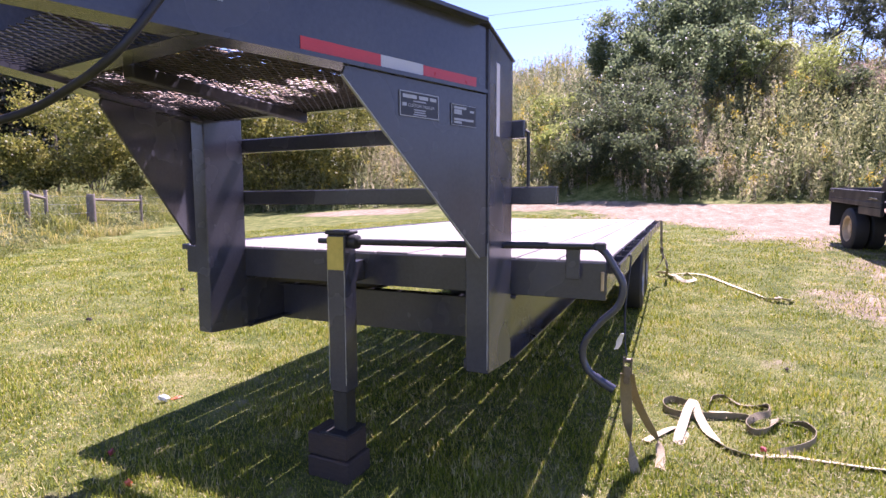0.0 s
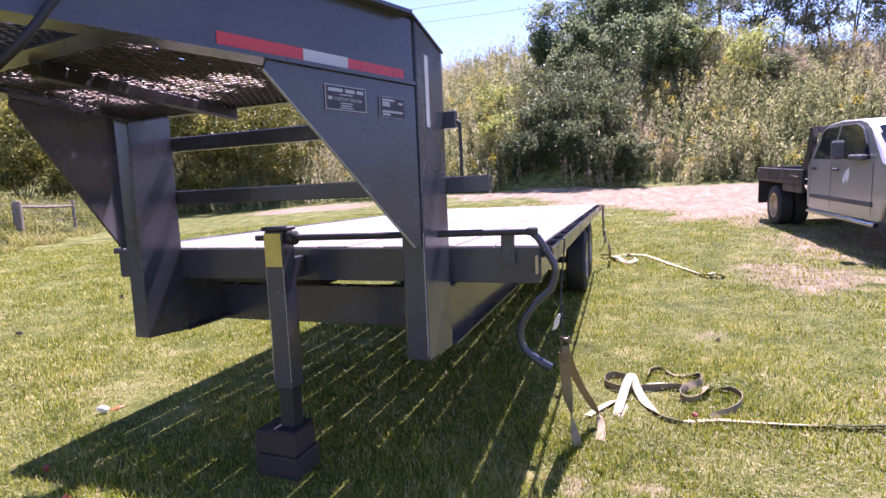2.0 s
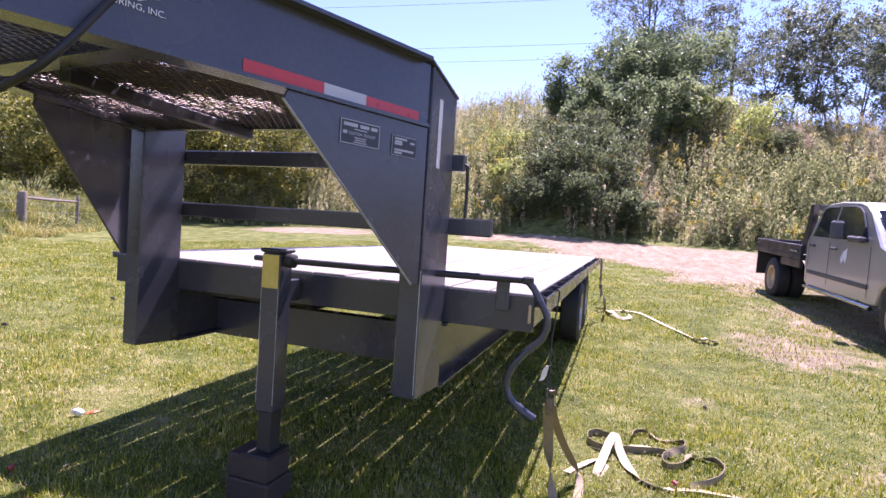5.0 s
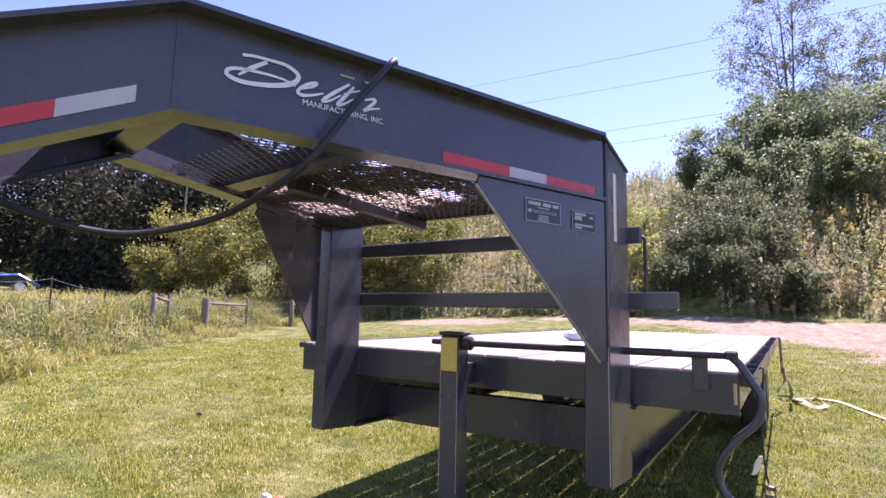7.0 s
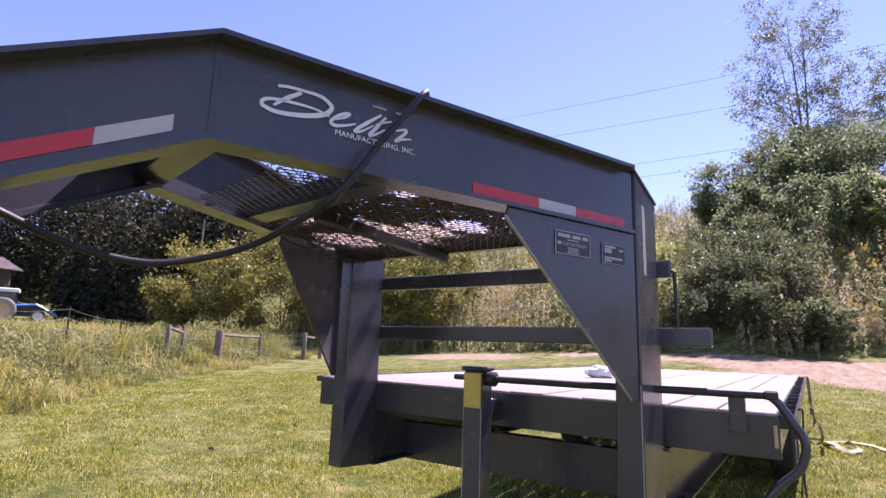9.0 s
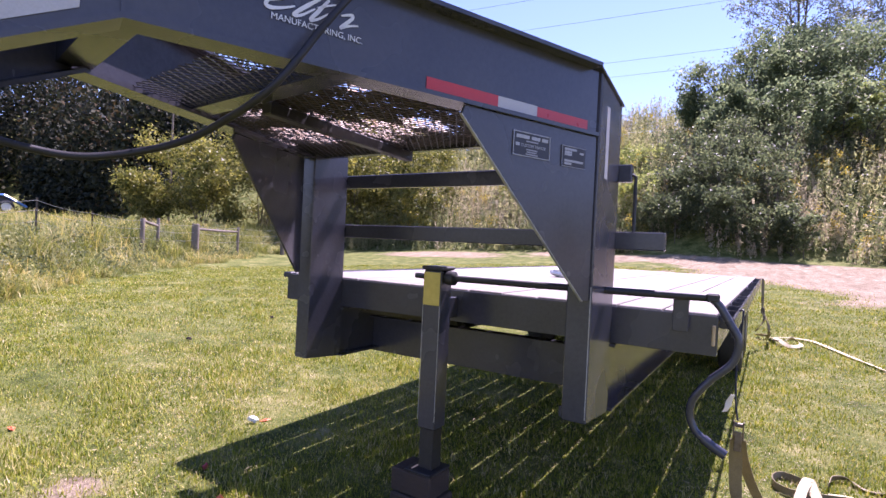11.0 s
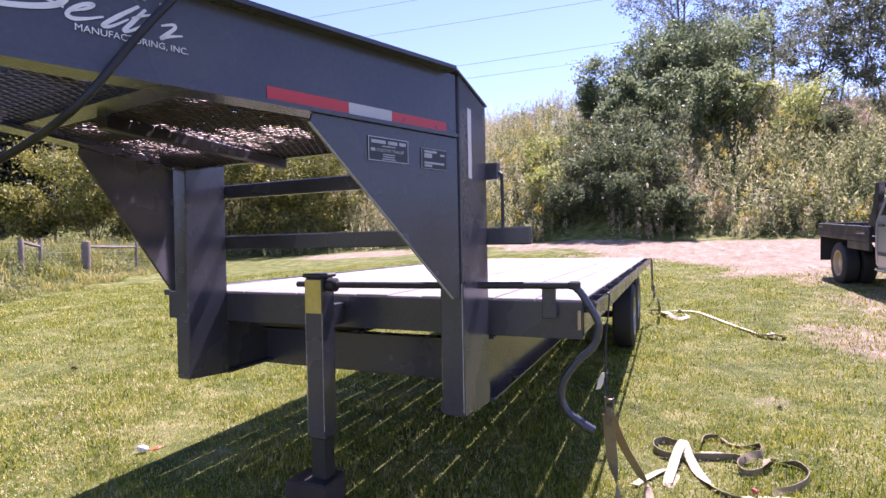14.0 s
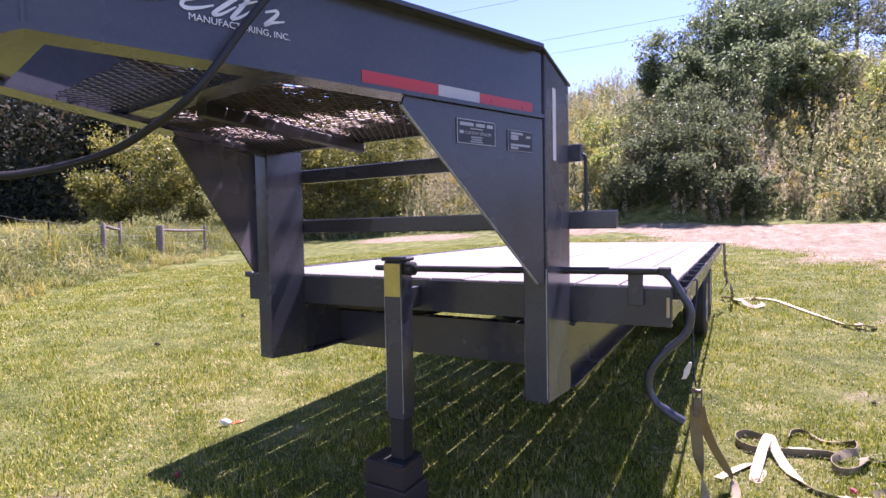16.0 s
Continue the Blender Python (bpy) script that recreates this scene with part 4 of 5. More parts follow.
def crumple(name, label, category, x, y, size, material, seed):
    bm = bmesh.new()
    bmesh.ops.create_icosphere(bm, subdivisions=2, radius=1)
    for v in bm.verts:
        k = 0.65 + 0.6 * noise.noise(v.co * 1.7 + Vector((seed * 7.1, 0, 0)))
        v.co = Vector((v.co.x * size[0] * k, v.co.y * size[1] * k, v.co.z * size[2] * k))
    lo = min(v.co.z for v in bm.verts)
    return tagged(link_bm(name, moved(bm, pose(x, y, gz1(x, y) - lo + 0.004, 0, 0, seed * 40)), material), label, category)


crumple("paper_scrap", "crumpled white paper scrap lying on the grass", "litter", -2.895, 0.049, (0.042, 0.03, 0.032), PAPER, 1)
crumple("wrapper", "orange wrapper beside the white paper scrap", "litter", -2.86, 0.122, (0.055, 0.018, 0.012), ORANGE, 2)
crumple("wrapper", "small red wrapper lying at the shadow's edge", "litter", -2.464, -0.592, (0.03, 0.02, 0.02), PINK, 3)
crumple("wrapper", "orange scrap lying in the grass", "litter", -2.066, -0.765, (0.022, 0.02, 0.025), ORANGE, 4)
crumple("dry_leaf", "curled orange dry leaf lying on the lawn", "leaf", -3.89, -1.03, (0.05, 0.026, 0.014), ORANGE, 9)
crumple("soil_clod", "dark clod of soil on the lawn", "clod", -5.596, 1.194, (0.04, 0.035, 0.03), CLOD, 5)
crumple("soil_clod", "dark clod of soil on the lawn", "clod", -6.077, 2.759, (0.04, 0.035, 0.03), CLOD, 6)
crumple("stone", "small dark stone lying on the lawn", "stone", 1.041, 2.464, (0.026, 0.022, 0.022), CLOD, 7)
crumple("wrapper", "reddish scrap lying on the strap's tail", "litter", 0.719, 0.864, (0.03, 0.02, 0.02), PINK, 8).location.z += 0.016

# ---------------------------------------------------------------- fence on the bank
def wood_post(x, y, top, r, label="grey weathered wooden fence post in tall grass"):
    z = gz1(x, y)
    bm = tube(bmesh.new(), [(x, y, z - 0.15), (x + 0.01, y, (z + top) * 0.5), (x, y + 0.01, top - 0.02), (x, y + 0.01, top)], [r, r * 0.96, r * 0.94, r * 0.8], 10)
    return tagged(link_bm("fence_post", bm, OLDWOOD, smooth=True), label, "fence post", "posts of the fence")


def steel_post(x, y, top):
    z = gz1(x, y)
    bm = box((x - 0.022, y - 0.003, z - 0.2), (x + 0.022, y + 0.003, top), bevel=0)
    cuboid(bm, (x - 0.003, y + 0.0035, z - 0.2), (x + 0.003, y + 0.03, top))
    return tagged(link_bm("steel_fence_post", bm, RUSTPOST), "thin rusty steel fence post in tall grass", "fence post", "posts of the fence")


def fence_rail(a, b):
    a, b = Vector(a), Vector(b)
    mid = (a + b) / 2 + Vector((0, 0, -0.015))
    return tagged(link_bm("fence_brace", tube(bmesh.new(), [a, mid, b], [0.045, 0.05, 0.04], 8), OLDWOOD, smooth=True), "grey weathered brace rail between fence posts", "fence rail", "rails of the fence")


for x, y, top, r in ((-15.91, 5.87, 1.52, 0.073), (-16.85, 8.13, 1.47, 0.134), (-18.13, 12.94, 1.54, 0.095), (-18.73, 14.4, 1.5, 0.090), (-16.4, 6.6, 1.56, 0.050), (-17.65, 10.37, 1.47, 0.050)):
    wood_post(x, y, top, r)
for x, y, top in ((-15.17, 2.95, 1.83), (-15.48, 4.32, 1.61), (-14.44, 1.12, 1.68), (-13.91, -0.94, 1.77), (-13.24, -3.63, 1.77)):
    steel_post(x, y, top)
fence_rail((-15.91, 5.87, 1.45), (-16.4, 6.6, 1.32))
fence_rail((-16.85, 8.13, 1.3), (-17.65, 10.37, 1.27))
fence_rail((-18.13, 12.94, 1.36), (-18.73, 14.4, 1.34))
line = [(-12.57, -6.43, 1.77), (-13.24, -3.63, 1.77), (-13.91, -0.94, 1.77), (-14.44, 1.12, 1.65), (-15.17, 2.95, 1.81), (-15.48, 4.32, 1.59), (-15.91, 5.87, 1.49), (-16.85, 8.13, 1.45), (-17.65, 10.37, 1.45), (-18.13, 12.94, 1.5), (-18.73, 14.4, 1.45)]
for h in (0.04, 0.28, 0.55):
    wpts = []
    for (xa, ya, za), (xb, yb, zb) in zip(line, line[1:]):
        for k in range(4):
            t = k / 4
            wpts.append((xa + (xb - xa) * t + 0.03, ya + (yb - ya) * t, za + (zb - za) * t - h - 0.06 * math.sin(math.pi * t)))
    tagged(link_bm("fence_wire", tube(bmesh.new(), wpts, 0.006, 4), GALV), "slack barbed wire strung along the fence posts", "wire", "wires of the fence")

# ---------------------------------------------------------------- pickup with a flatbed
def build_truck():
    t = thing("pickup_truck", "silver crew cab pickup with a black steel flatbed", "truck")
    z0 = 0.345
    # local: x forward, y to the far side, z up; origin at the rear corner beside the trailer
    fwd, far_side = Vector((0.0945, -0.9955, -0.0505)).normalized(), Vector((0.9955, 0.0945, 0)).normalized()
    up = far_side.cross(fwd).normalized() * -1
    if up.z < 0:
        up = -up
    m = Matrix((fwd, far_side, up)).transposed().to_4x4()
    m.translation = Vector((2.80, 10.66, z0))
    W = 1.95
    def P(name, bm, mat, parent=t, label="", smooth=False):
        return part(name, moved(bm, m), mat, parent, label, smooth)
    # flatbed
    bed = P("flatbed", box((0.0, 0.0, 0.84), (2.42, W, 0.93), bevel=0.012), TRUCKBLACK, label="black steel flatbed")
    P("bed_side", box((0.02, 0.0, 0.9305), (2.42, 0.05, 1.10), bevel=0.01), TRUCKBLACK, bed)
    P("bed_side", box((0.02, W - 0.05, 0.9305), (2.42, W, 1.10), bevel=0.01), TRUCKBLACK, bed)
    P("bed_side", box((0.0, 0.0505, 0.9305), (0.05, W - 0.0505, 1.10), bevel=0.01), TRUCKBLACK, bed)
    P("bed_skirt", box((1.50, 0.01, 0.70), (2.40, 0.06, 0.839), bevel=0.01), TRUCKBLACK, bed)
    P("step_plate", box((1.95, -0.02, 0.97), (2.30, -0.0005, 1.0), bevel=0.004), CHROME, bed)
    P("side_light", box((0.08, -0.012, 1.03), (0.30, -0.0005, 1.06), bevel=0.003), CHROME, bed)
    rack_side = [(2.22, 0.95), (2.50, 0.95), (2.54, 1.24), (2.62, 1.79), (2.50, 1.79), (2.40, 1.40), (2.24, 1.16)]
    P("headache_rack", prism(rack_side, 0.09, Matrix.Translation((0, 0.095, 0)), 0.008), TRUCKBLACK, bed)
    P("headache_rack", prism(rack_side, 0.09, Matrix.Translation((0, W - 0.095, 0)), 0.008), TRUCKBLACK, bed)
    P("headache_rack", box((2.50, 0.1405, 1.70), (2.60, W - 0.1405, 1.79), bevel=0.01), TRUCKBLACK, bed)
    P("headache_panel", box((2.44, 0.1405, 0.95), (2.48, W - 0.1405, 1.30), bevel=0.004), TRUCKBLACK, bed)
    P("mud_flap", box((0.06, 0.03, 0.36), (0.08, 0.50, 0.838), bevel=0.003), RUBBER)
    P("chassis", box((0.2, 0.5, 0.48), (5.9, 1.45, 0.62), bevel=0.02), TRUCKBLACK)
    # cab: one body with wheel arches, glass set in
    cab_o = [(2.56, 0.50), (2.55, 0.80), (2.56, 1.16), (2.61, 1.25), (2.72, 1.60), (2.80, 1.73), (2.93, 1.795), (3.40, 1.83), (3.95, 1.815), (4.15, 1.77), (4.32, 1.68), (4.82, 1.25), (5.05, 1.17), (5.95, 1.08), (6.06, 1.0), (6.10, 0.85), (6.10, 0.52), (5.72, 0.48), (5.62, 0.70), (5.40, 0.86), (5.14, 0.86), (4.92, 0.70), (4.82, 0.48), (4.70, 0.46), (2.75, 0.46), (2.62, 0.47)]
    bm = prism(cab_o, W - 0.06, Matrix.Translation((0, W / 2, 0)), 0.02)
    # sides lean in above the sill
    for v in bm.verts:
        lean = 0.20 * max(0.0, v.co.z - 1.22) + 0.05 * max(0.0, 0.75 - v.co.z)
        v.co.y += lean if v.co.y < W / 2 else -lean
    cab = P("cab", bm, SILVER, smooth=True)
    for o in ([(2.745, 1.275), (3.37, 1.275), (3.37, 1.74), (3.05, 1.735), (2.93, 1.70), (2.86, 1.60)], [(3.44, 1.275), (4.50, 1.275), (4.34, 1.46), (4.14, 1.66), (4.02, 1.72), (3.88, 1.745), (3.44, 1.745)]):
        for side in (-1, 1):
            bm = prism(o, 0.012, Matrix.Translation((0, 0.029 if side < 0 else W - 0.029, 0)))
            for v in bm.verts:
                v.co.y -= side * 0.20 * max(0.0, v.co.z - 1.22)
            P("side_window", bm, DARKGLASS, cab)
        P("rain_guard", tube(bmesh.new(), [(x, 0.016 + 0.20 * (z - 1.22), z + 0.008) for x, z in o[2:]], 0.012, 6), TRIM, cab)
    P("windscreen", prism([(4.34, 1.685), (4.80, 1.285), (4.815, 1.30), (4.355, 1.70)], W - 0.36, Matrix.Translation((0.006, W / 2, 0.006))), DARKGLASS, cab)
    for x in (2.66, 3.40, 4.60):
        P("door_seam", box((x, 0.0275, 0.55), (x + 0.009, 0.0295, 1.22), bevel=0), TRIM, cab)
    P("side_moulding", box((2.70, 0.014, 0.66), (4.62, 0.0295, 0.72), bevel=0.004), TRIM, cab)
    for x in (2.72, 3.48):
        P("door_handle", box((x, 0.0, 1.105), (x + 0.19, 0.029, 1.145), bevel=0.010), TRIM, cab)
    P("door_decal", prism([(3.78, 0.98), (3.86, 1.10), (3.98, 1.16), (3.98, 1.02), (3.93, 0.93), (3.90, 1.0), (3.84, 0.92)], 0.003, Matrix.Translation((0, 0.0275, 0))), WHITEPAINT, cab)
    mirror = P("wing_mirror", box((3.96, -0.22, 1.28), (4.07, -0.06, 1.54), bevel=0.03), TRIM, cab)
    P("mirror_arm", box((4.10, -0.0595, 1.26), (4.48, 0.028, 1.34), bevel=0.02), TRIM, mirror)
    P("running_board", tube(bmesh.new(), [(2.64, 0.03, 0.44), (4.75, 0.03, 0.43)], 0.032, 10), CHROME, cab, "", True)
    P("roof_light", box((3.7, 0.9, 1.828), (3.82, 1.05, 1.85), bevel=0.008), REDTAPE, cab)
    for x, ys in ((1.02, (0.14, 0.40, W - 0.40, W - 0.14)), (5.27, (0.18, W - 0.18))):
        for y in ys:
            wm = m @ pose(x, y, 0.385, 90 if y < 1 else -90, 0, 0)
            wheel("wheel", wm, 0.385, 0.235, RIM, t)
    return t


build_truck()

# ---------------------------------------------------------------- tractor and barn far off
DUSTYTYRE = plain("dusty_rubber", (0.20, 0.185, 0.165), (0.36, 0.33, 0.30), 0.85, 0, 20, 2, 0.3)


def build_tractor():
    t = thing("tractor", "blue farm tractor with a white-roofed cab, by the barn", "tractor")
    m = pose(-52.0, 11.65, float(ground_z(-52.0, 11.65)) - 0.03, 0, 0, 72)
    def P(name, bm, mat, parent=t, label="", smooth=False):
        return part(name, moved(bm, m), mat, parent, label, smooth)
    P("hood", prism([(0.5, 0.75), (2.35, 0.75), (2.35, 1.30), (0.5, 1.62)], 0.72, Matrix(), 0.05), BLACKER)
    P("chassis", box((-0.8, -0.35, 0.5), (2.3, 0.35, 0.749), bevel=0.03), BLACKER)
    cab = P("cab", box((-1.0, -0.7, 0.9), (0.49, 0.7, 1.35), bevel=0.04), BLACKER)
    P("cab_glass", box((-0.92, -0.64, 1.3505), (0.42, 0.64, 2.30), bevel=0.05), DARKGLASS, cab)
    for x, y in ((-0.95, -0.66), (-0.95, 0.66), (0.44, -0.66), (0.44, 0.66)):
        P("cab_post", box((x - 0.04, y - 0.03, 1.3505), (x + 0.04, y + 0.03, 2.31), bevel=0.01), BLACKER, cab)
    P("cab_roof", box((-1.1, -0.78, 2.3105), (0.6, 0.78, 2.62), bevel=0.06), WHITEPAINT, cab)
    P("loader_arm", tube(bmesh.new(), [(0.2, -0.6, 1.3), (1.8, -0.6, 1.45), (3.2, -0.6, 0.6)], 0.09, 6), BLUE)
    P("loader_arm", tube(bmesh.new(), [(0.2, 0.6, 1.3), (1.8, 0.6, 1.45), (3.2, 0.6, 0.6)], 0.09, 6), BLUE)
    for y in (-0.95, 0.95):
        wheel("wheel", m @ pose(-0.35, y, 0.93, 90 if y < 0 else -90, 0, 0), 0.93, 0.45, RIM, t, DUSTYTYRE)
        wheel("wheel", m @ pose(1.95, y * 0.85, 0.52, 90 if y < 0 else -90, 0, 0), 0.52, 0.32, WHITEPAINT, t)
    return t


build_tractor()


def build_barn():
    b = thing("barn", "weathered board barn with a dark tin roof", "barn")
    m = pose(-70.8, 11.2, 2.85, 0, 0, 12)
    def P(name, bm, mat, parent=b):
        return part(name, moved(bm, m), mat, parent)
    P("wall", prism([(-4.5, 0), (4.5, 0), (4.5, 4.7), (0, 6.4), (-4.5, 4.7)], 7.0, Matrix(), 0), BARNWOOD)
    for s in (1, -1):
        P("roof", prism([(0.0, 6.48), (5.3 * s, 4.46), (5.3 * s, 4.58), (0.0, 6.62)], 8.2, Matrix()), ROOFTIN)
    for k in range(22):
        P("batten", box((-4.5 + 0.42 * k, -3.54, 0.02), (-4.46 + 0.42 * k, -3.502, 4.65), bevel=0), BARNWOOD)
        P("batten", box((4.502, -3.4 + 0.32 * k, 0.02), (4.54, -3.36 + 0.32 * k, 4.65), bevel=0), BARNWOOD)
    return b


build_barn()

# overhead lines
for z0, z1, yy in ((18.2, 15.9, 40.0), (16.9, 14.9, 40.0), (25.6, 20.4, 40.0), (22.8, 18.2, 40.0)):
    wire = [(x, yy, z0 + (z1 - z0) * (x + 60) / 110 - 0.9 * (1 - ((x + 5) / 55) ** 2)) for x in range(-60, 51, 5)]
    tagged(link_bm("power_line", tube(bmesh.new(), wire, 0.012, 4), BLACKER), "thin dark overhead power line against the sky", "power line", "overhead lines")
for x in (-60, 50):
    tagged(link_bm("utility_pole", tube(bmesh.new(), [(x, 40, gz1(x, 40) - 1), (x, 40, gz1(x, 40) + 5), (x, 40, 25.8 if x < 0 else 20.6)], [0.16, 0.14, 0.11], 10), OLDWOOD, smooth=True), "wooden utility pole carrying the overhead lines", "utility pole")
px, py = -33.9, 16.7
tagged(link_bm("utility_pole", tube(bmesh.new(), [(px, py, gz1(px, py) - 0.5), (px, py, gz1(px, py) + 3), (px, py, gz1(px, py) + 7.6)], [0.08, 0.075, 0.06], 10), OLDWOOD, smooth=True), "grey wooden pole standing before the woods", "utility pole")

# ---------------------------------------------------------------- plants
rng = np.random.default_rng(11)


def tree(name, label, x, y, height, spread, leaf_n, leaf_len, leaf_mat, crown_from=0.3, stems=1, seed=0, density=0.55, limb_n=14):
    """A tapered trunk with limbs and a crown of clumped leaves."""
    r = np.random.default_rng(100 + seed)
    t = thing(name, label, "tree" if name.endswith("tree") else "shrub")
    z0 = gz1(x, y)
    t.location = (x, y, z0)
    bm = bmesh.new()
    tips = []
    for s in range(stems):
        lean = r.normal(0, 0.10, 2) + (0 if stems == 1 else 1) * r.normal(0, 0.16, 2)
        h = height * r.uniform(0.8, 1.0) if s else height
        base = r.normal(0, 0.12, 2) * (stems > 1)
        trunk = [Vector((base[0] + lean[0] * h * f + 0.05 * h * math.sin(3 * f + seed) * 0.4, base[1] + lean[1] * h * f, h * f - (0.3 if f == 0 else 0))) for f in (0, 0.15, 0.35, 0.55, 0.75, 0.95)]
        rad = [max(0.012 * h / stems ** 0.4 * (1.05 - f), 0.012) for f in (0, 0.15, 0.35, 0.55, 0.75, 0.95)]
        tube(bm, trunk, rad, 7, False)
        limbs = max(5, int(limb_n / stems))
        for k in range(limbs):
            f = crown_from + (0.95 - crown_from) * (k + r.uniform(0, 0.9)) / limbs
            i = min(int(f * 5), 4)
            a = trunk[i].lerp(trunk[i + 1], f * 5 - i)
            ang = r.uniform(0, 2 * math.pi)
            ln = spread * (0.55 + 0.6 * math.sin(math.pi * min(1, (f - crown_from) / (1.05 - crown_from)) * 0.85 + 0.25)) * r.uniform(0.6, 1.05)
            d = Vector((math.cos(ang), math.sin(ang), r.uniform(0.35, 1.1)))
            pts = [a, a + d * ln * 0.4 + Vector((0, 0, 0.05 * ln)), a + Vector((d.x * ln * 0.8, d.y * ln * 0.8, d.z * ln * 0.72)), a + Vector((d.x * ln, d.y * ln, d.z * ln * 0.82))]
            r0 = max(0.35 * rad[i], 0.01)
            tube(bm, pts, [r0, r0 * 0.7, r0 * 0.4, 0.006], 5, False)
            tips += [pts[2], pts[3], pts[1].lerp(pts[2], 0.5)]
            for q in range(2):
                e = pts[1].lerp(pts[3], r.uniform(0.2, 0.7))
                dd = Vector(r.normal(0, 1, 3)).normalized() * ln * 0.35
                dd.z = abs(dd.z)
                tube(bm, [e, e + dd * 0.5, e + dd], [r0 * 0.45, r0 * 0.3, 0.005], 4, False)
                tips.append(e + dd)
        tips.append(trunk[-1])
    part("trunk", bm, BARK, t, "", True)
    tp = np.array([tuple(v) for v in tips])
    sel = tp[r.integers(0, len(tp), leaf_n)]
    size = r.uniform(0.5, 1.0, len(tp))
    sig = spread * 0.16 * density / 0.55
    c = sel + r.normal(0, sig, (leaf_n, 3)) * r.uniform(0.3, 1.1, (leaf_n, 1))
    c[:, 2] = np.maximum(c[:, 2], 0.15)
    v, f = leaves_at(r, c, leaf_len, leaf_len * 0.5, 0.15)
    big_mesh("crown", v, f, leaf_mat, parent=t)
    return t


def shrub(label, x, y, height, spread, n, leaf_len, mat, seed):
    return tree("shrub", label, x, y, height, spread, n, leaf_len, mat, 0.06, 4, seed, density=0.62)


# the tall open trees on the hill and their neighbours
tree("tall_tree", "tall thin-leaved tree with bare forked limbs on the hill", -0.35, 44.0, 17.0, 4.9, 11000, 0.2, CRESTLEAF, 0.26, 3, 1, density=0.26, limb_n=54)
tree("tall_tree", "half-bare tall tree with sparse leaves on the hill", 4.2, 44.0, 12.6, 3.6, 6500, 0.2, CRESTLEAF, 0.24, 3, 2, density=0.32, limb_n=40)
for i, (x, y, h, s) in enumerate(((7.2, 35.5, 7.4, 2.6), (9.4, 34.0, 7.2, 2.4), (11.4, 36.5, 8.4, 2.8), (13.0, 34.0, 7.4, 2.5), (15.4, 36.0, 8.2, 2.8), (17.2, 34.0, 7.4, 2.6), (19.8, 36.0, 8.2, 2.9), (23, 34.5, 7.8, 2.9), (27, 36, 8.4, 3.2), (31.5, 35, 8, 3.4), (2.0, 45, 7.4, 2.8), (6.2, 45, 9.6, 3.2), (9.8, 43, 9.5, 3.2), (14.4, 43, 9.5, 3.2), (19.6, 43, 9.5, 3.4), (25, 44, 10, 3.6))):
    tree("hill_tree", "leafy dark green tree with a bare trunk on the hill's crest", x, y, h, s, 3600, 0.21, CRESTLEAF, 0.30, 2, 10 + i, density=0.30, limb_n=30)
# the stand high on the slope
for i, (x, y, h, s) in enumerate(((-4.3, 30.4, 2.9, 1.3), (-3.2, 31.2, 3.8, 1.5), (-2.0, 31.8, 4.7, 1.7), (-0.7, 32.2, 5.2, 1.8), (0.6, 32.5, 5.4, 1.8), (1.9, 32.8, 5.4, 1.8), (-1.2, 34.6, 5.4, 1.8), (0.9, 35.2, 5.8, 1.9), (3.0, 34.8, 5.2, 1.8), (-2.9, 27.0, 3.0, 1.3), (-1.4, 27.4, 3.5, 1.4), (0.2, 27.8, 3.6, 1.4), (1.8, 28.4, 3.3, 1.3))):
    tree("slope_tree", "leafy tree in the stand on the hillside", x, y, h, s, 4700, 0.19, TREELEAF, 0.06, 3, 80 + i, density=0.60, limb_n=34)


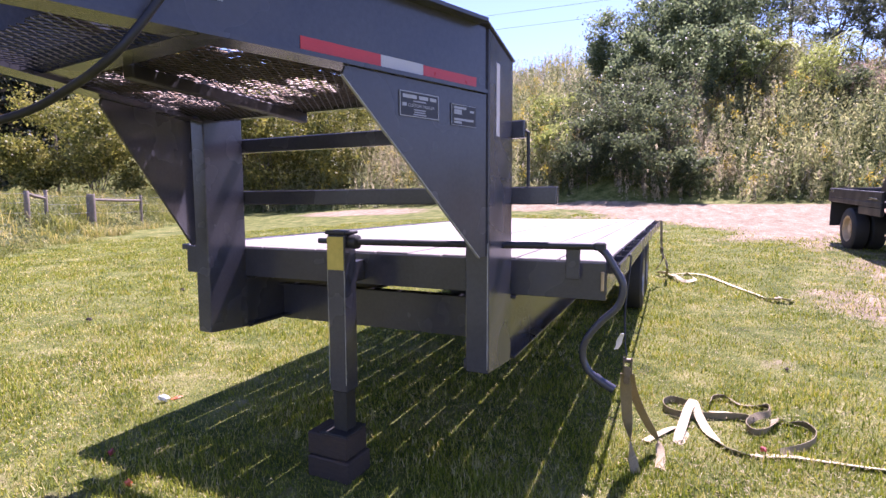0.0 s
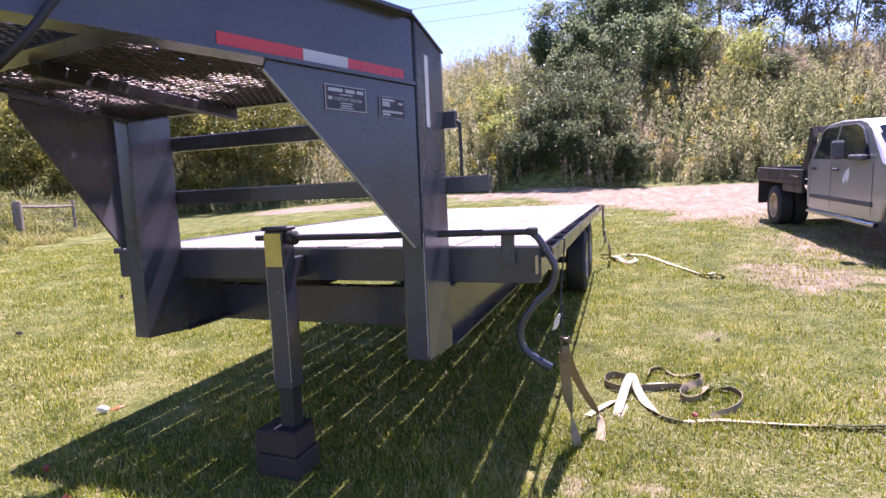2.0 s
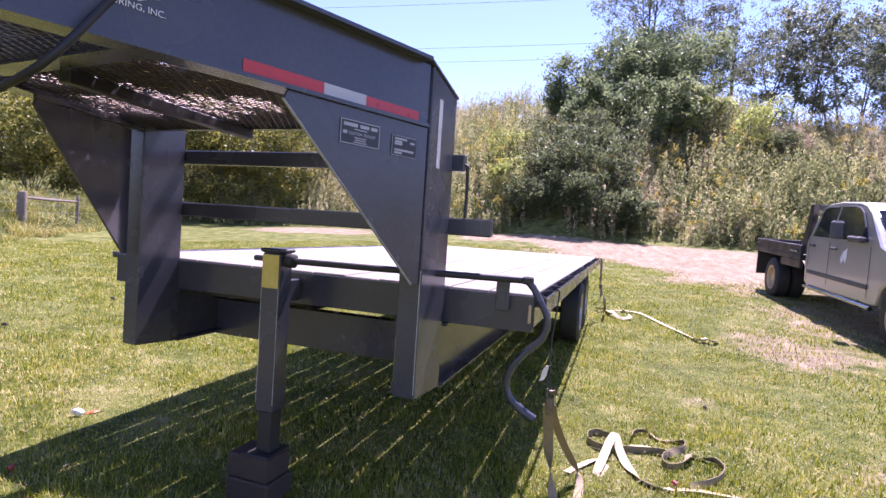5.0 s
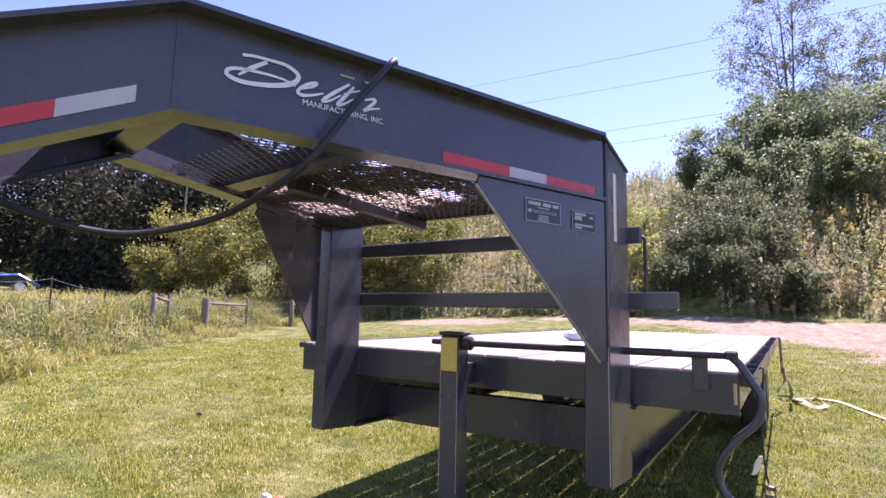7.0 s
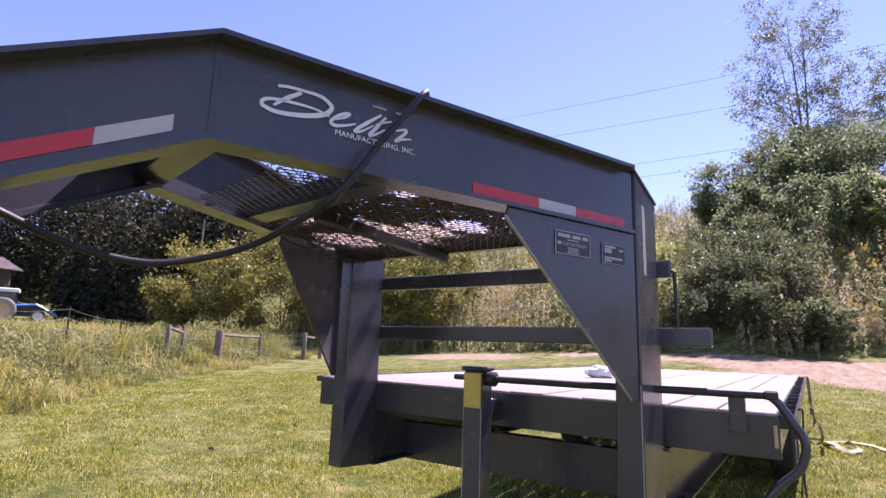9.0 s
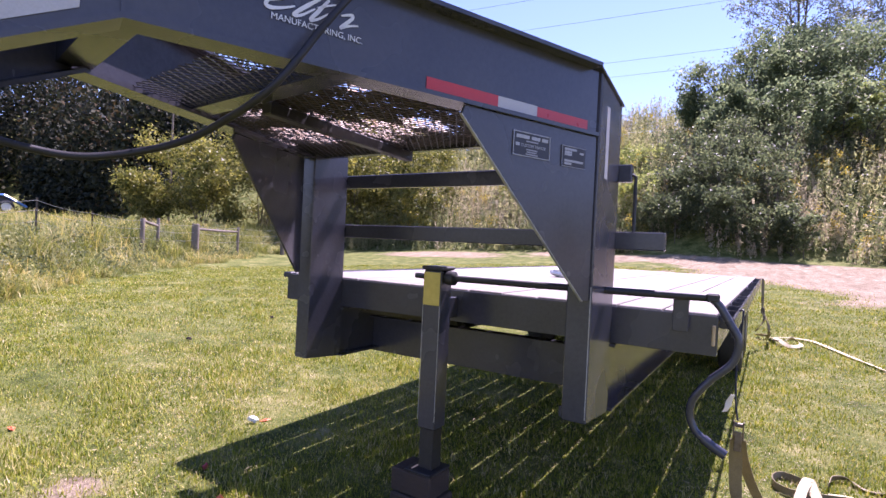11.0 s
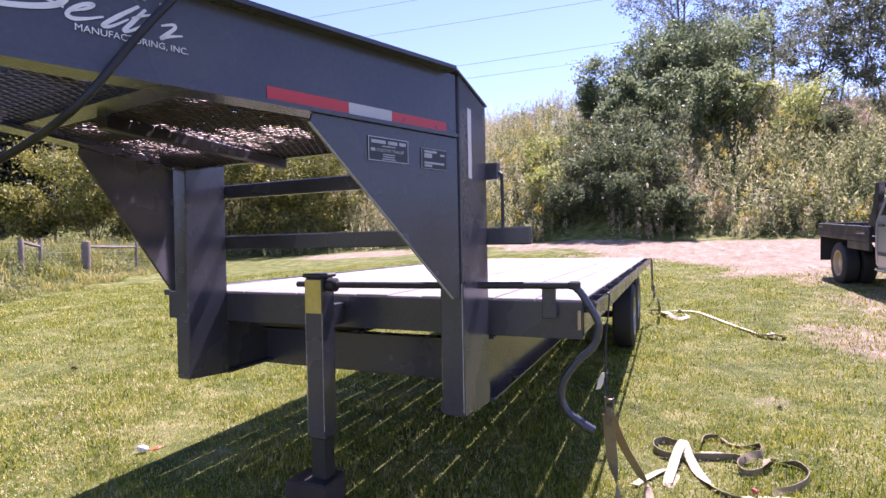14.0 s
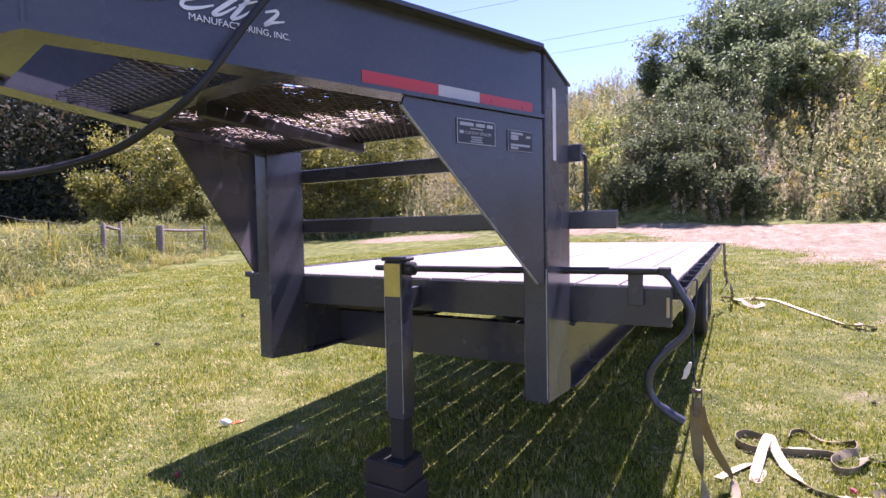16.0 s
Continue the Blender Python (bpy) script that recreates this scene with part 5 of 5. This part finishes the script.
def sumac(x, y, height, spread, fronds, seed):
    """Forked stems, each tip with a spray of drooping fronds of paired leaflets."""
    r = np.random.default_rng(seed)
    t = thing("sumac_tree", "pale green sumac with drooping fronds lit by the sun", "tree")
    t.location = (x, y, gz1(x, y))
    bm, tips = bmesh.new(), []
    for k in range(5):
        a, out = 2 * math.pi * k / 5 + r.uniform(-0.4, 0.4), spread * r.uniform(0.35, 0.8)
        top = Vector((out * math.cos(a), out * math.sin(a), height * r.uniform(0.6, 0.95)))
        mid = Vector((top.x * 0.35, top.y * 0.35, top.z * 0.55))
        tube(bm, [Vector((0.05 * math.cos(a), 0.05 * math.sin(a), -0.2)), mid, top], [0.045, 0.032, 0.018], 6, False)
        tips.append(top)
        for q in range(4):
            fork = mid.lerp(top, r.uniform(0.1, 0.8))
            end = fork + Vector((r.normal(0, 0.4), r.normal(0, 0.4), r.uniform(0.25, 0.7))) * spread * 0.6
            tube(bm, [fork, fork.lerp(end, 0.5) + Vector((0, 0, 0.03)), end], [0.02, 0.015, 0.010], 5, False)
            tips.append(end)
    part("trunk", bm, BARK, t, "", True)
    tip = np.array([tuple(v) for v in tips])[r.integers(0, len(tips), fronds)]
    a, ln = r.uniform(0, 2 * np.pi, fronds), r.uniform(0.40, 0.75, fronds)
    way, side = np.stack([np.cos(a), np.sin(a), np.zeros(fronds)], 1), np.stack([-np.sin(a), np.cos(a), np.zeros(fronds)], 1)
    rise, quads = r.uniform(0.1, 0.8, fronds), []
    for k in range(9):
        f = (k + 1.2) / 9.5
        spine = tip + way * (ln * f)[:, None] + np.array([0, 0, 1.0]) * (ln * (rise * f - 0.95 * f * f))[:, None]
        for e in (-1, 1):
            leaf = side * e * 0.8 + way * 0.45 + np.array([0, 0, -0.45]) + r.normal(0, 0.12, (fronds, 3))
            size = (0.17 * math.sin(math.pi * (0.18 + 0.72 * f)) * r.uniform(0.8, 1.2, fronds))[:, None]
            quads.append(np.stack([spine, spine + leaf * size * 0.5 + way * 0.024, spine + leaf * size, spine + leaf * size * 0.5 - way * 0.024], 1))
    v = np.concatenate(quads).reshape(-1, 3)
    big_mesh("crown", v, np.arange(len(v)).reshape(-1, 4), BRIGHTLEAF, parent=t)
    return t


sumac(2.95, 29.3, 3.9, 1.7, 330, 95)
sumac(2.0, 28.2, 2.6, 1.2, 130, 97)
sumac(6.2, 29.0, 2.5, 1.2, 150, 96)
# thicket along the foot of the hill
for i, (x, y, h, s) in enumerate(((-4.1, 19.6, 1.4, 0.7), (-3.3, 19.4, 1.6, 0.75), (-2.4, 19.4, 1.7, 0.8), (-1.5, 19.3, 1.7, 0.8), (-0.6, 19.3, 1.5, 0.75), (0.3, 19.4, 1.3, 0.7), (-3.6, 20.8, 2.2, 0.9), (-2.6, 20.9, 2.4, 0.95), (-1.5, 20.9, 2.3, 0.95), (-0.5, 20.9, 1.9, 0.9),
                                  (-3.2, 22.5, 2.9, 1.1), (-2.0, 22.7, 2.8, 1.1), (-0.8, 22.8, 2.5, 1.1), (-4.5, 22.0, 1.8, 0.9), (-1.8, 24.3, 2.9, 1.1), (-0.4, 24.5, 2.9, 1.1), (6.4, 26.4, 1.6, 0.9))):
    shrub("dense dark shrub in the thicket at the hill's foot", x, y, h, s, 2600, 0.12, THICKETLEAF, 30 + i)
for i, (x, y, h, s) in enumerate(((-5.3, 20.9, 1.9, 0.9), (5.2, 27.0, 2.4, 1.2), (-6.2, 24.0, 2.0, 1.0), (-9.5, 22.5, 1.7, 0.9), (-12.4, 23.5, 1.9, 1.0))):
    shrub("sunlit yellow-green shrub among the weeds", x, y, h, s, 2400, 0.13, BRIGHTLEAF, 110 + i)


# bushes on the far bank, beyond the fence
for i, (x, y, h, s) in enumerate(((-24, 17.5, 4.4, 2.3), (-27, 15.0, 4.0, 2.3), (-20.5, 20.0, 4.4, 2.3), (-17.0, 21.0, 3.8, 2.1), (-30.5, 13.4, 2.6, 1.7), (-23, 20.5, 6.4, 2.8), (-27.5, 19, 7.0, 3.0), (-31.5, 17.5, 5.2, 2.5), (-20.5, 23.5, 5.2, 2.5))):
    shrub("yellow-green bush at the edge of the woods", x, y, h, s, 9000, 0.19, BUSHLEAF, 60 + i)


def woods(name, label, boxes, n, leaf, mat):
    c = []
    for (x0, x1, y0, y1, h), k in zip(boxes, n):
        x, y = rng.uniform(x0, x1, k), rng.uniform(y0, y1, k)
        top = h * (0.75 + 0.25 * np.sin(x * 0.9 + y * 0.5) + 0.18 * np.sin(x * 2.3 - y * 1.7))
        z = ground_z(x, y) + top * rng.beta(1.25, 1.2, k)
        c.append(np.stack([x, y, z], 1))
    v, f = leaves_at(rng, np.concatenate(c), leaf, leaf * 0.55, 0.1)
    return big_mesh(name, v, f, mat, label, "woods")


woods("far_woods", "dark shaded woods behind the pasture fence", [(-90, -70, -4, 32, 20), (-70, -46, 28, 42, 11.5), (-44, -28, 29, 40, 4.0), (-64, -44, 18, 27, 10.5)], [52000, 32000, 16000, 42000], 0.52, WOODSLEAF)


# weeds on the hillside: upright plants, each of one tone, standing in clumps
def weeds():
    k, per = 2650, 6
    cx = rng.uniform(-27, 17, k)
    cy = 18.7 + 0.6 * np.sin(cx * 0.31) + 0.4 * np.sin(cx * 0.83) + rng.uniform(0, 1, k) ** 1.12 * 19.5
    cx = np.where(cx > 1.5 + (cy + 2.3) * 0.40, cx - 16, cx)
    open_ground = ~((cx > -4.7) & (cx < np.where(cy > 20.4, -0.1, 1.5)) & (cy < 23.4)) | (rng.uniform(0, 1, k) < 0.12)
    cx, cy = cx[open_ground], cy[open_ground]
    k = len(cx)
    size = rng.uniform(0.55, 1.3, k)
    mood = rng.normal(0, 0.55, k) + 0.55 * np.sin(cx * 0.5 + 2) + 0.5 * np.sin(cy * 0.7 + cx * 0.2)
    hue = rng.uniform(0.15, 0.85, k) + 0.10 * sstep(-4, -7, cx)
    x = (cx[:, None] + rng.normal(0, 0.33, (k, per)) * size[:, None]).ravel()
    y = (cy[:, None] + rng.normal(0, 0.33, (k, per)) * size[:, None]).ravel()
    n = k * per
    h = 1.65 * np.repeat(size, per) * rng.uniform(0.65, 1.15, n) * np.where(y < 19.5, 0.6, 1.0)
    tone = np.repeat(hue, per) + rng.normal(0, 0.10, n)
    dry = np.repeat(mood, per) + rng.normal(0, 0.25, n) > 0.25
    z = ground_z(x, y)
    lean = rng.normal(0, 0.10, (n, 2))

    def foliage(sel, each, length, width, up, wide, taper):
        m = int(sel.sum())
        f = rng.uniform(0.06, 1.0, (m, each))
        hh = h[sel][:, None] * f
        r = wide * h[sel][:, None] * ((1.04 - f) ** taper + 0.12)
        c = np.stack([x[sel][:, None] + lean[sel][:, :1] * hh + rng.normal(0, 0.6, (m, each)) * r, y[sel][:, None] + lean[sel][:, 1:] * hh + rng.normal(0, 0.6, (m, each)) * r, z[sel][:, None] + hh], -1).reshape(-1, 3)
        v, q = leaves_at(rng, c, length, width, up)
        return v, q, each * 4

    v, q, each = foliage(~dry, 28, 0.162, 0.047, 0.80, 0.088, 0.8)
    plants_told(big_mesh("hillside_weeds", v, q, WEEDLEAF, "dense green weeds covering the hillside", "weeds"), tone[~dry], each)
    v, q, each = foliage(dry, 28, 0.178, 0.039, 0.88, 0.060, 0.6)
    plants_told(big_mesh("dry_weeds", v, q, WEEDSTALK, "tall dry seed stalks standing on the hillside", "weeds"), tone[dry], each)
    gold = np.repeat((rng.uniform(0, 1, k) < 0.11) & (np.sin(cx * 0.8) + np.sin(cx * 0.33 + cy) > -0.5), per) & (rng.uniform(0, 1, n) < 0.75)
    m = int(gold.sum())
    each = 26
    top = np.stack([x + lean[:, 0] * h, y + lean[:, 1] * h, z + h], 1)[gold]
    c = (top[:, None, :] + rng.normal(0, 1, (m, each, 3)) * np.array([0.085, 0.085, 0.10])).reshape(-1, 3)
    v, q = leaves_at(rng, c, 0.085, 0.04, 0.3)
    big_mesh("goldenrod", v, q, FLOWER, "yellow goldenrod flower heads among the weeds", "flowers")
    # a clump of plumed grass on the slope
    m, each = 46, 60
    px, py = 6.75 + rng.normal(0, 0.55, m), 26.6 + rng.normal(0, 0.4, m)
    ph, way = rng.uniform(1.3, 2.1, m), rng.normal(0, 0.16, (m, 2))
    f = rng.uniform(0.15, 1.0, (m, each)) ** 0.6
    hh = ph[:, None] * f
    r = np.where(f > 0.72, 0.07, 0.035)
    c = np.stack([px[:, None] + way[:, :1] * hh * f + rng.normal(0, 1, (m, each)) * r, py[:, None] + way[:, 1:] * hh * f + rng.normal(0, 1, (m, each)) * r, ground_z(px, py)[:, None] + hh], -1).reshape(-1, 3)
    v, q = leaves_at(rng, c, 0.17, 0.03, 0.85)
    plants_told(big_mesh("plume_grass", v, q, PLUME, "clump of tall grass with pinkish feathery plumes", "grass"), rng.uniform(0, 1, m), each * 4)


weeds()


# blades of grass: curved strips of three faces
def blades(x, y, z, length, width, bend, a):
    n = len(x)
    d = np.stack([np.cos(a), np.sin(a)], 1)
    s = np.stack([-d[:, 1], d[:, 0]], 1) * (width / 2)[:, None]
    rows = []
    for f, w in ((0, 1.0), (0.5, 0.85), (0.85, 0.5)):
        out = d * (bend * f * f * length)[:, None]
        up = length * f * np.sqrt(np.maximum(0.05, 1 - (bend * f) ** 2 * 0.6))
        for e in (-1, 1):
            rows.append(np.stack([x + out[:, 0] + e * s[:, 0] * w, y + out[:, 1] + e * s[:, 1] * w, z + up], 1))
    v = np.stack(rows, 1)
    idx = np.arange(n)[:, None] * 6
    f = np.concatenate([idx + np.array([[0, 1, 3, 2]]), idx + np.array([[2, 3, 5, 4]])], 1).reshape(-1, 4)
    return v.reshape(-1, 3), f


def bank_place(d, along):
    """The place d beyond the bank's foot."""
    bend = bank_bend(1.5 + 0.876 * along)
    bend = bank_bend(1.5 + 0.876 * along - 0.48 * (bend + d))
    return -10.2 - 0.876 * (d + bend) - 0.48 * along, 1.5 - 0.48 * (d + bend) + 0.876 * along


# tussocks, each of one tone and leaning its own way
k, per = 6800, 12
dd, al = rng.uniform(0.0, 1.0, k) ** 1.8 * 28, rng.uniform(-10, 22, k)
cx, cy = bank_place(dd, al)
size = rng.uniform(0.6, 1.35, k) * (0.6 + 0.4 * sstep(0, 1.4, dd)) * (0.8 + 0.3 * np.sin(cx * 1.9 + 1.5 * np.sin(cy * 1.3)))
way = rng.uniform(0, 2 * np.pi, k)
hue = 0.45 + 0.22 * np.sin(cx * 1.1 + 1.7 * np.sin(cy * 0.8)) + rng.normal(0, 0.20, k) - 0.16 * (1 - sstep(1.5, 5, dd))
bx = (cx[:, None] + rng.normal(0, 0.09, (k, per)) * (1 + dd[:, None] * 0.06)).ravel()
by = (cy[:, None] + rng.normal(0, 0.09, (k, per)) * (1 + dd[:, None] * 0.06)).ravel()
n = k * per
ln = rng.uniform(0.32, 0.80, n) * np.repeat(size, per)
v, f = blades(bx, by, ground_z(bx, by) - 0.02, ln, rng.uniform(0.010, 0.021, n) * (1 + np.repeat(dd, per) * 0.03), rng.uniform(0.35, 1.15, n), np.repeat(way, per) + rng.normal(0, 0.8, n))
plants_told(big_mesh("tall_grass", v, f, TALLGRASS, "uncut grass and dry stems on the fence bank", "grass"), hue, per * 6)

# leafy weeds in the tall grass
k, per = 1900, 30
dd, al = rng.uniform(0.2, 7.5, k), rng.uniform(-9, 20, k)
cx, cy = bank_place(dd, al)
hh = rng.uniform(0.18, 0.55, k) * (0.6 + 0.4 * sstep(0, 2, dd))
c = np.stack([cx[:, None] + rng.normal(0, 0.12, (k, per)), cy[:, None] + rng.normal(0, 0.12, (k, per)), ground_z(cx, cy)[:, None] + hh[:, None] * rng.uniform(0.1, 1.0, (k, per))], -1).reshape(-1, 3)
v, f = leaves_at(rng, c, 0.085, 0.034, 0.4)
plants_told(big_mesh("bank_weeds", v, f, WEEDLEAF, "broad-leaved weeds among the tall grass", "weeds"), rng.uniform(0.0, 0.75, k), per * 4)

# lawn blades, thick round the trailer and thinning out
n = 860000
rr = 0.06 + 17.9 * rng.uniform(0, 1, n) ** 1.6
aa = np.where(rng.uniform(0, 1, n) < 0.93, rng.uniform(radians(-88), radians(42), n), rng.uniform(-math.pi, math.pi, n))
lx, ly = 0.3 + rr * np.sin(aa), -2.5 + rr * np.cos(aa)
tuft = np.sin(lx * 3.1 + 1.9 * np.sin(ly * 2.3)) * np.sin(ly * 3.7 + 1.1 * np.sin(lx * 1.9))
keep = (bank_way(lx, ly) < 0.3) & (rng.uniform(0, 1, n) > bareness(lx, ly) * 1.05) & (rng.uniform(0, 1, n) < 0.86 + 0.14 * tuft)
lx, ly, rr, tuft = lx[keep], ly[keep], rr[keep], tuft[keep]
m = len(lx)
ln = rng.uniform(0.016, 0.052, m) * (1 + 0.45 * tuft)
al = rng.uniform(0, 2 * np.pi, m)
out = rng.uniform(0.1, 1.0, m) * ln
wd = rng.uniform(0.0032, 0.0060, m) * (0.7 + 0.26 * rr)
lz = ground_z(lx, ly) - 0.004
tip = np.stack([lx + out * np.cos(al), ly + out * np.sin(al), lz + np.sqrt(np.maximum(ln ** 2 - 0.8 * out ** 2, 1e-5))], 1)
side = np.stack([-np.sin(al) * wd / 2, np.cos(al) * wd / 2, np.zeros(m)], 1)
root = np.stack([lx, ly, lz], 1)
v = np.stack([root - side, root + side, tip], 1).reshape(-1, 3)
big_mesh("lawn_grass", v, np.arange(3 * m).reshape(-1, 3), GRASS, "short mown lawn grass with dry straw", "grass", size=3)

# dry straws lying in the lawn
n = 110000
rr = 0.5 + 13 * rng.uniform(0, 1, n) ** 1.5
aa = rng.uniform(radians(-88), radians(42), n)
lx, ly = 0.3 + rr * np.sin(aa), -2.5 + rr * np.cos(aa)
thin = np.sin(lx * 1.3 + 2.1 * np.sin(ly * 0.9)) + np.sin(ly * 1.7 + 1.2 * np.sin(lx * 1.1))
keep = (bank_way(lx, ly) < 0.2) & (rng.uniform(-2.2, 1.6, n) < thin - 0.5 + 1.7 * sstep(0.0, 1.8, lx))
lx, ly, rr = lx[keep], ly[keep], rr[keep]
m = len(lx)
al, ln = rng.uniform(0, 2 * np.pi, m), rng.uniform(0.014, 0.042, m)
wd = rng.uniform(0.0018, 0.0034, m) * (0.7 + 0.25 * rr)
c = np.stack([lx, ly, ground_z(lx, ly) + rng.uniform(0.006, 0.028, m)], 1)
d = np.stack([np.cos(al), np.sin(al), rng.normal(0, 0.18, m)], 1) * ln[:, None] / 2
w = np.stack([-np.sin(al), np.cos(al), rng.normal(0, 0.3, m)], 1) * wd[:, None] / 2
v = np.stack([c - d - w, c - d + w, c + d], 1).reshape(-1, 3)
big_mesh("dry_straw", v, np.arange(3 * m).reshape(-1, 3), STRAW, "pale dry straw scattered through the lawn", "straw", size=3)
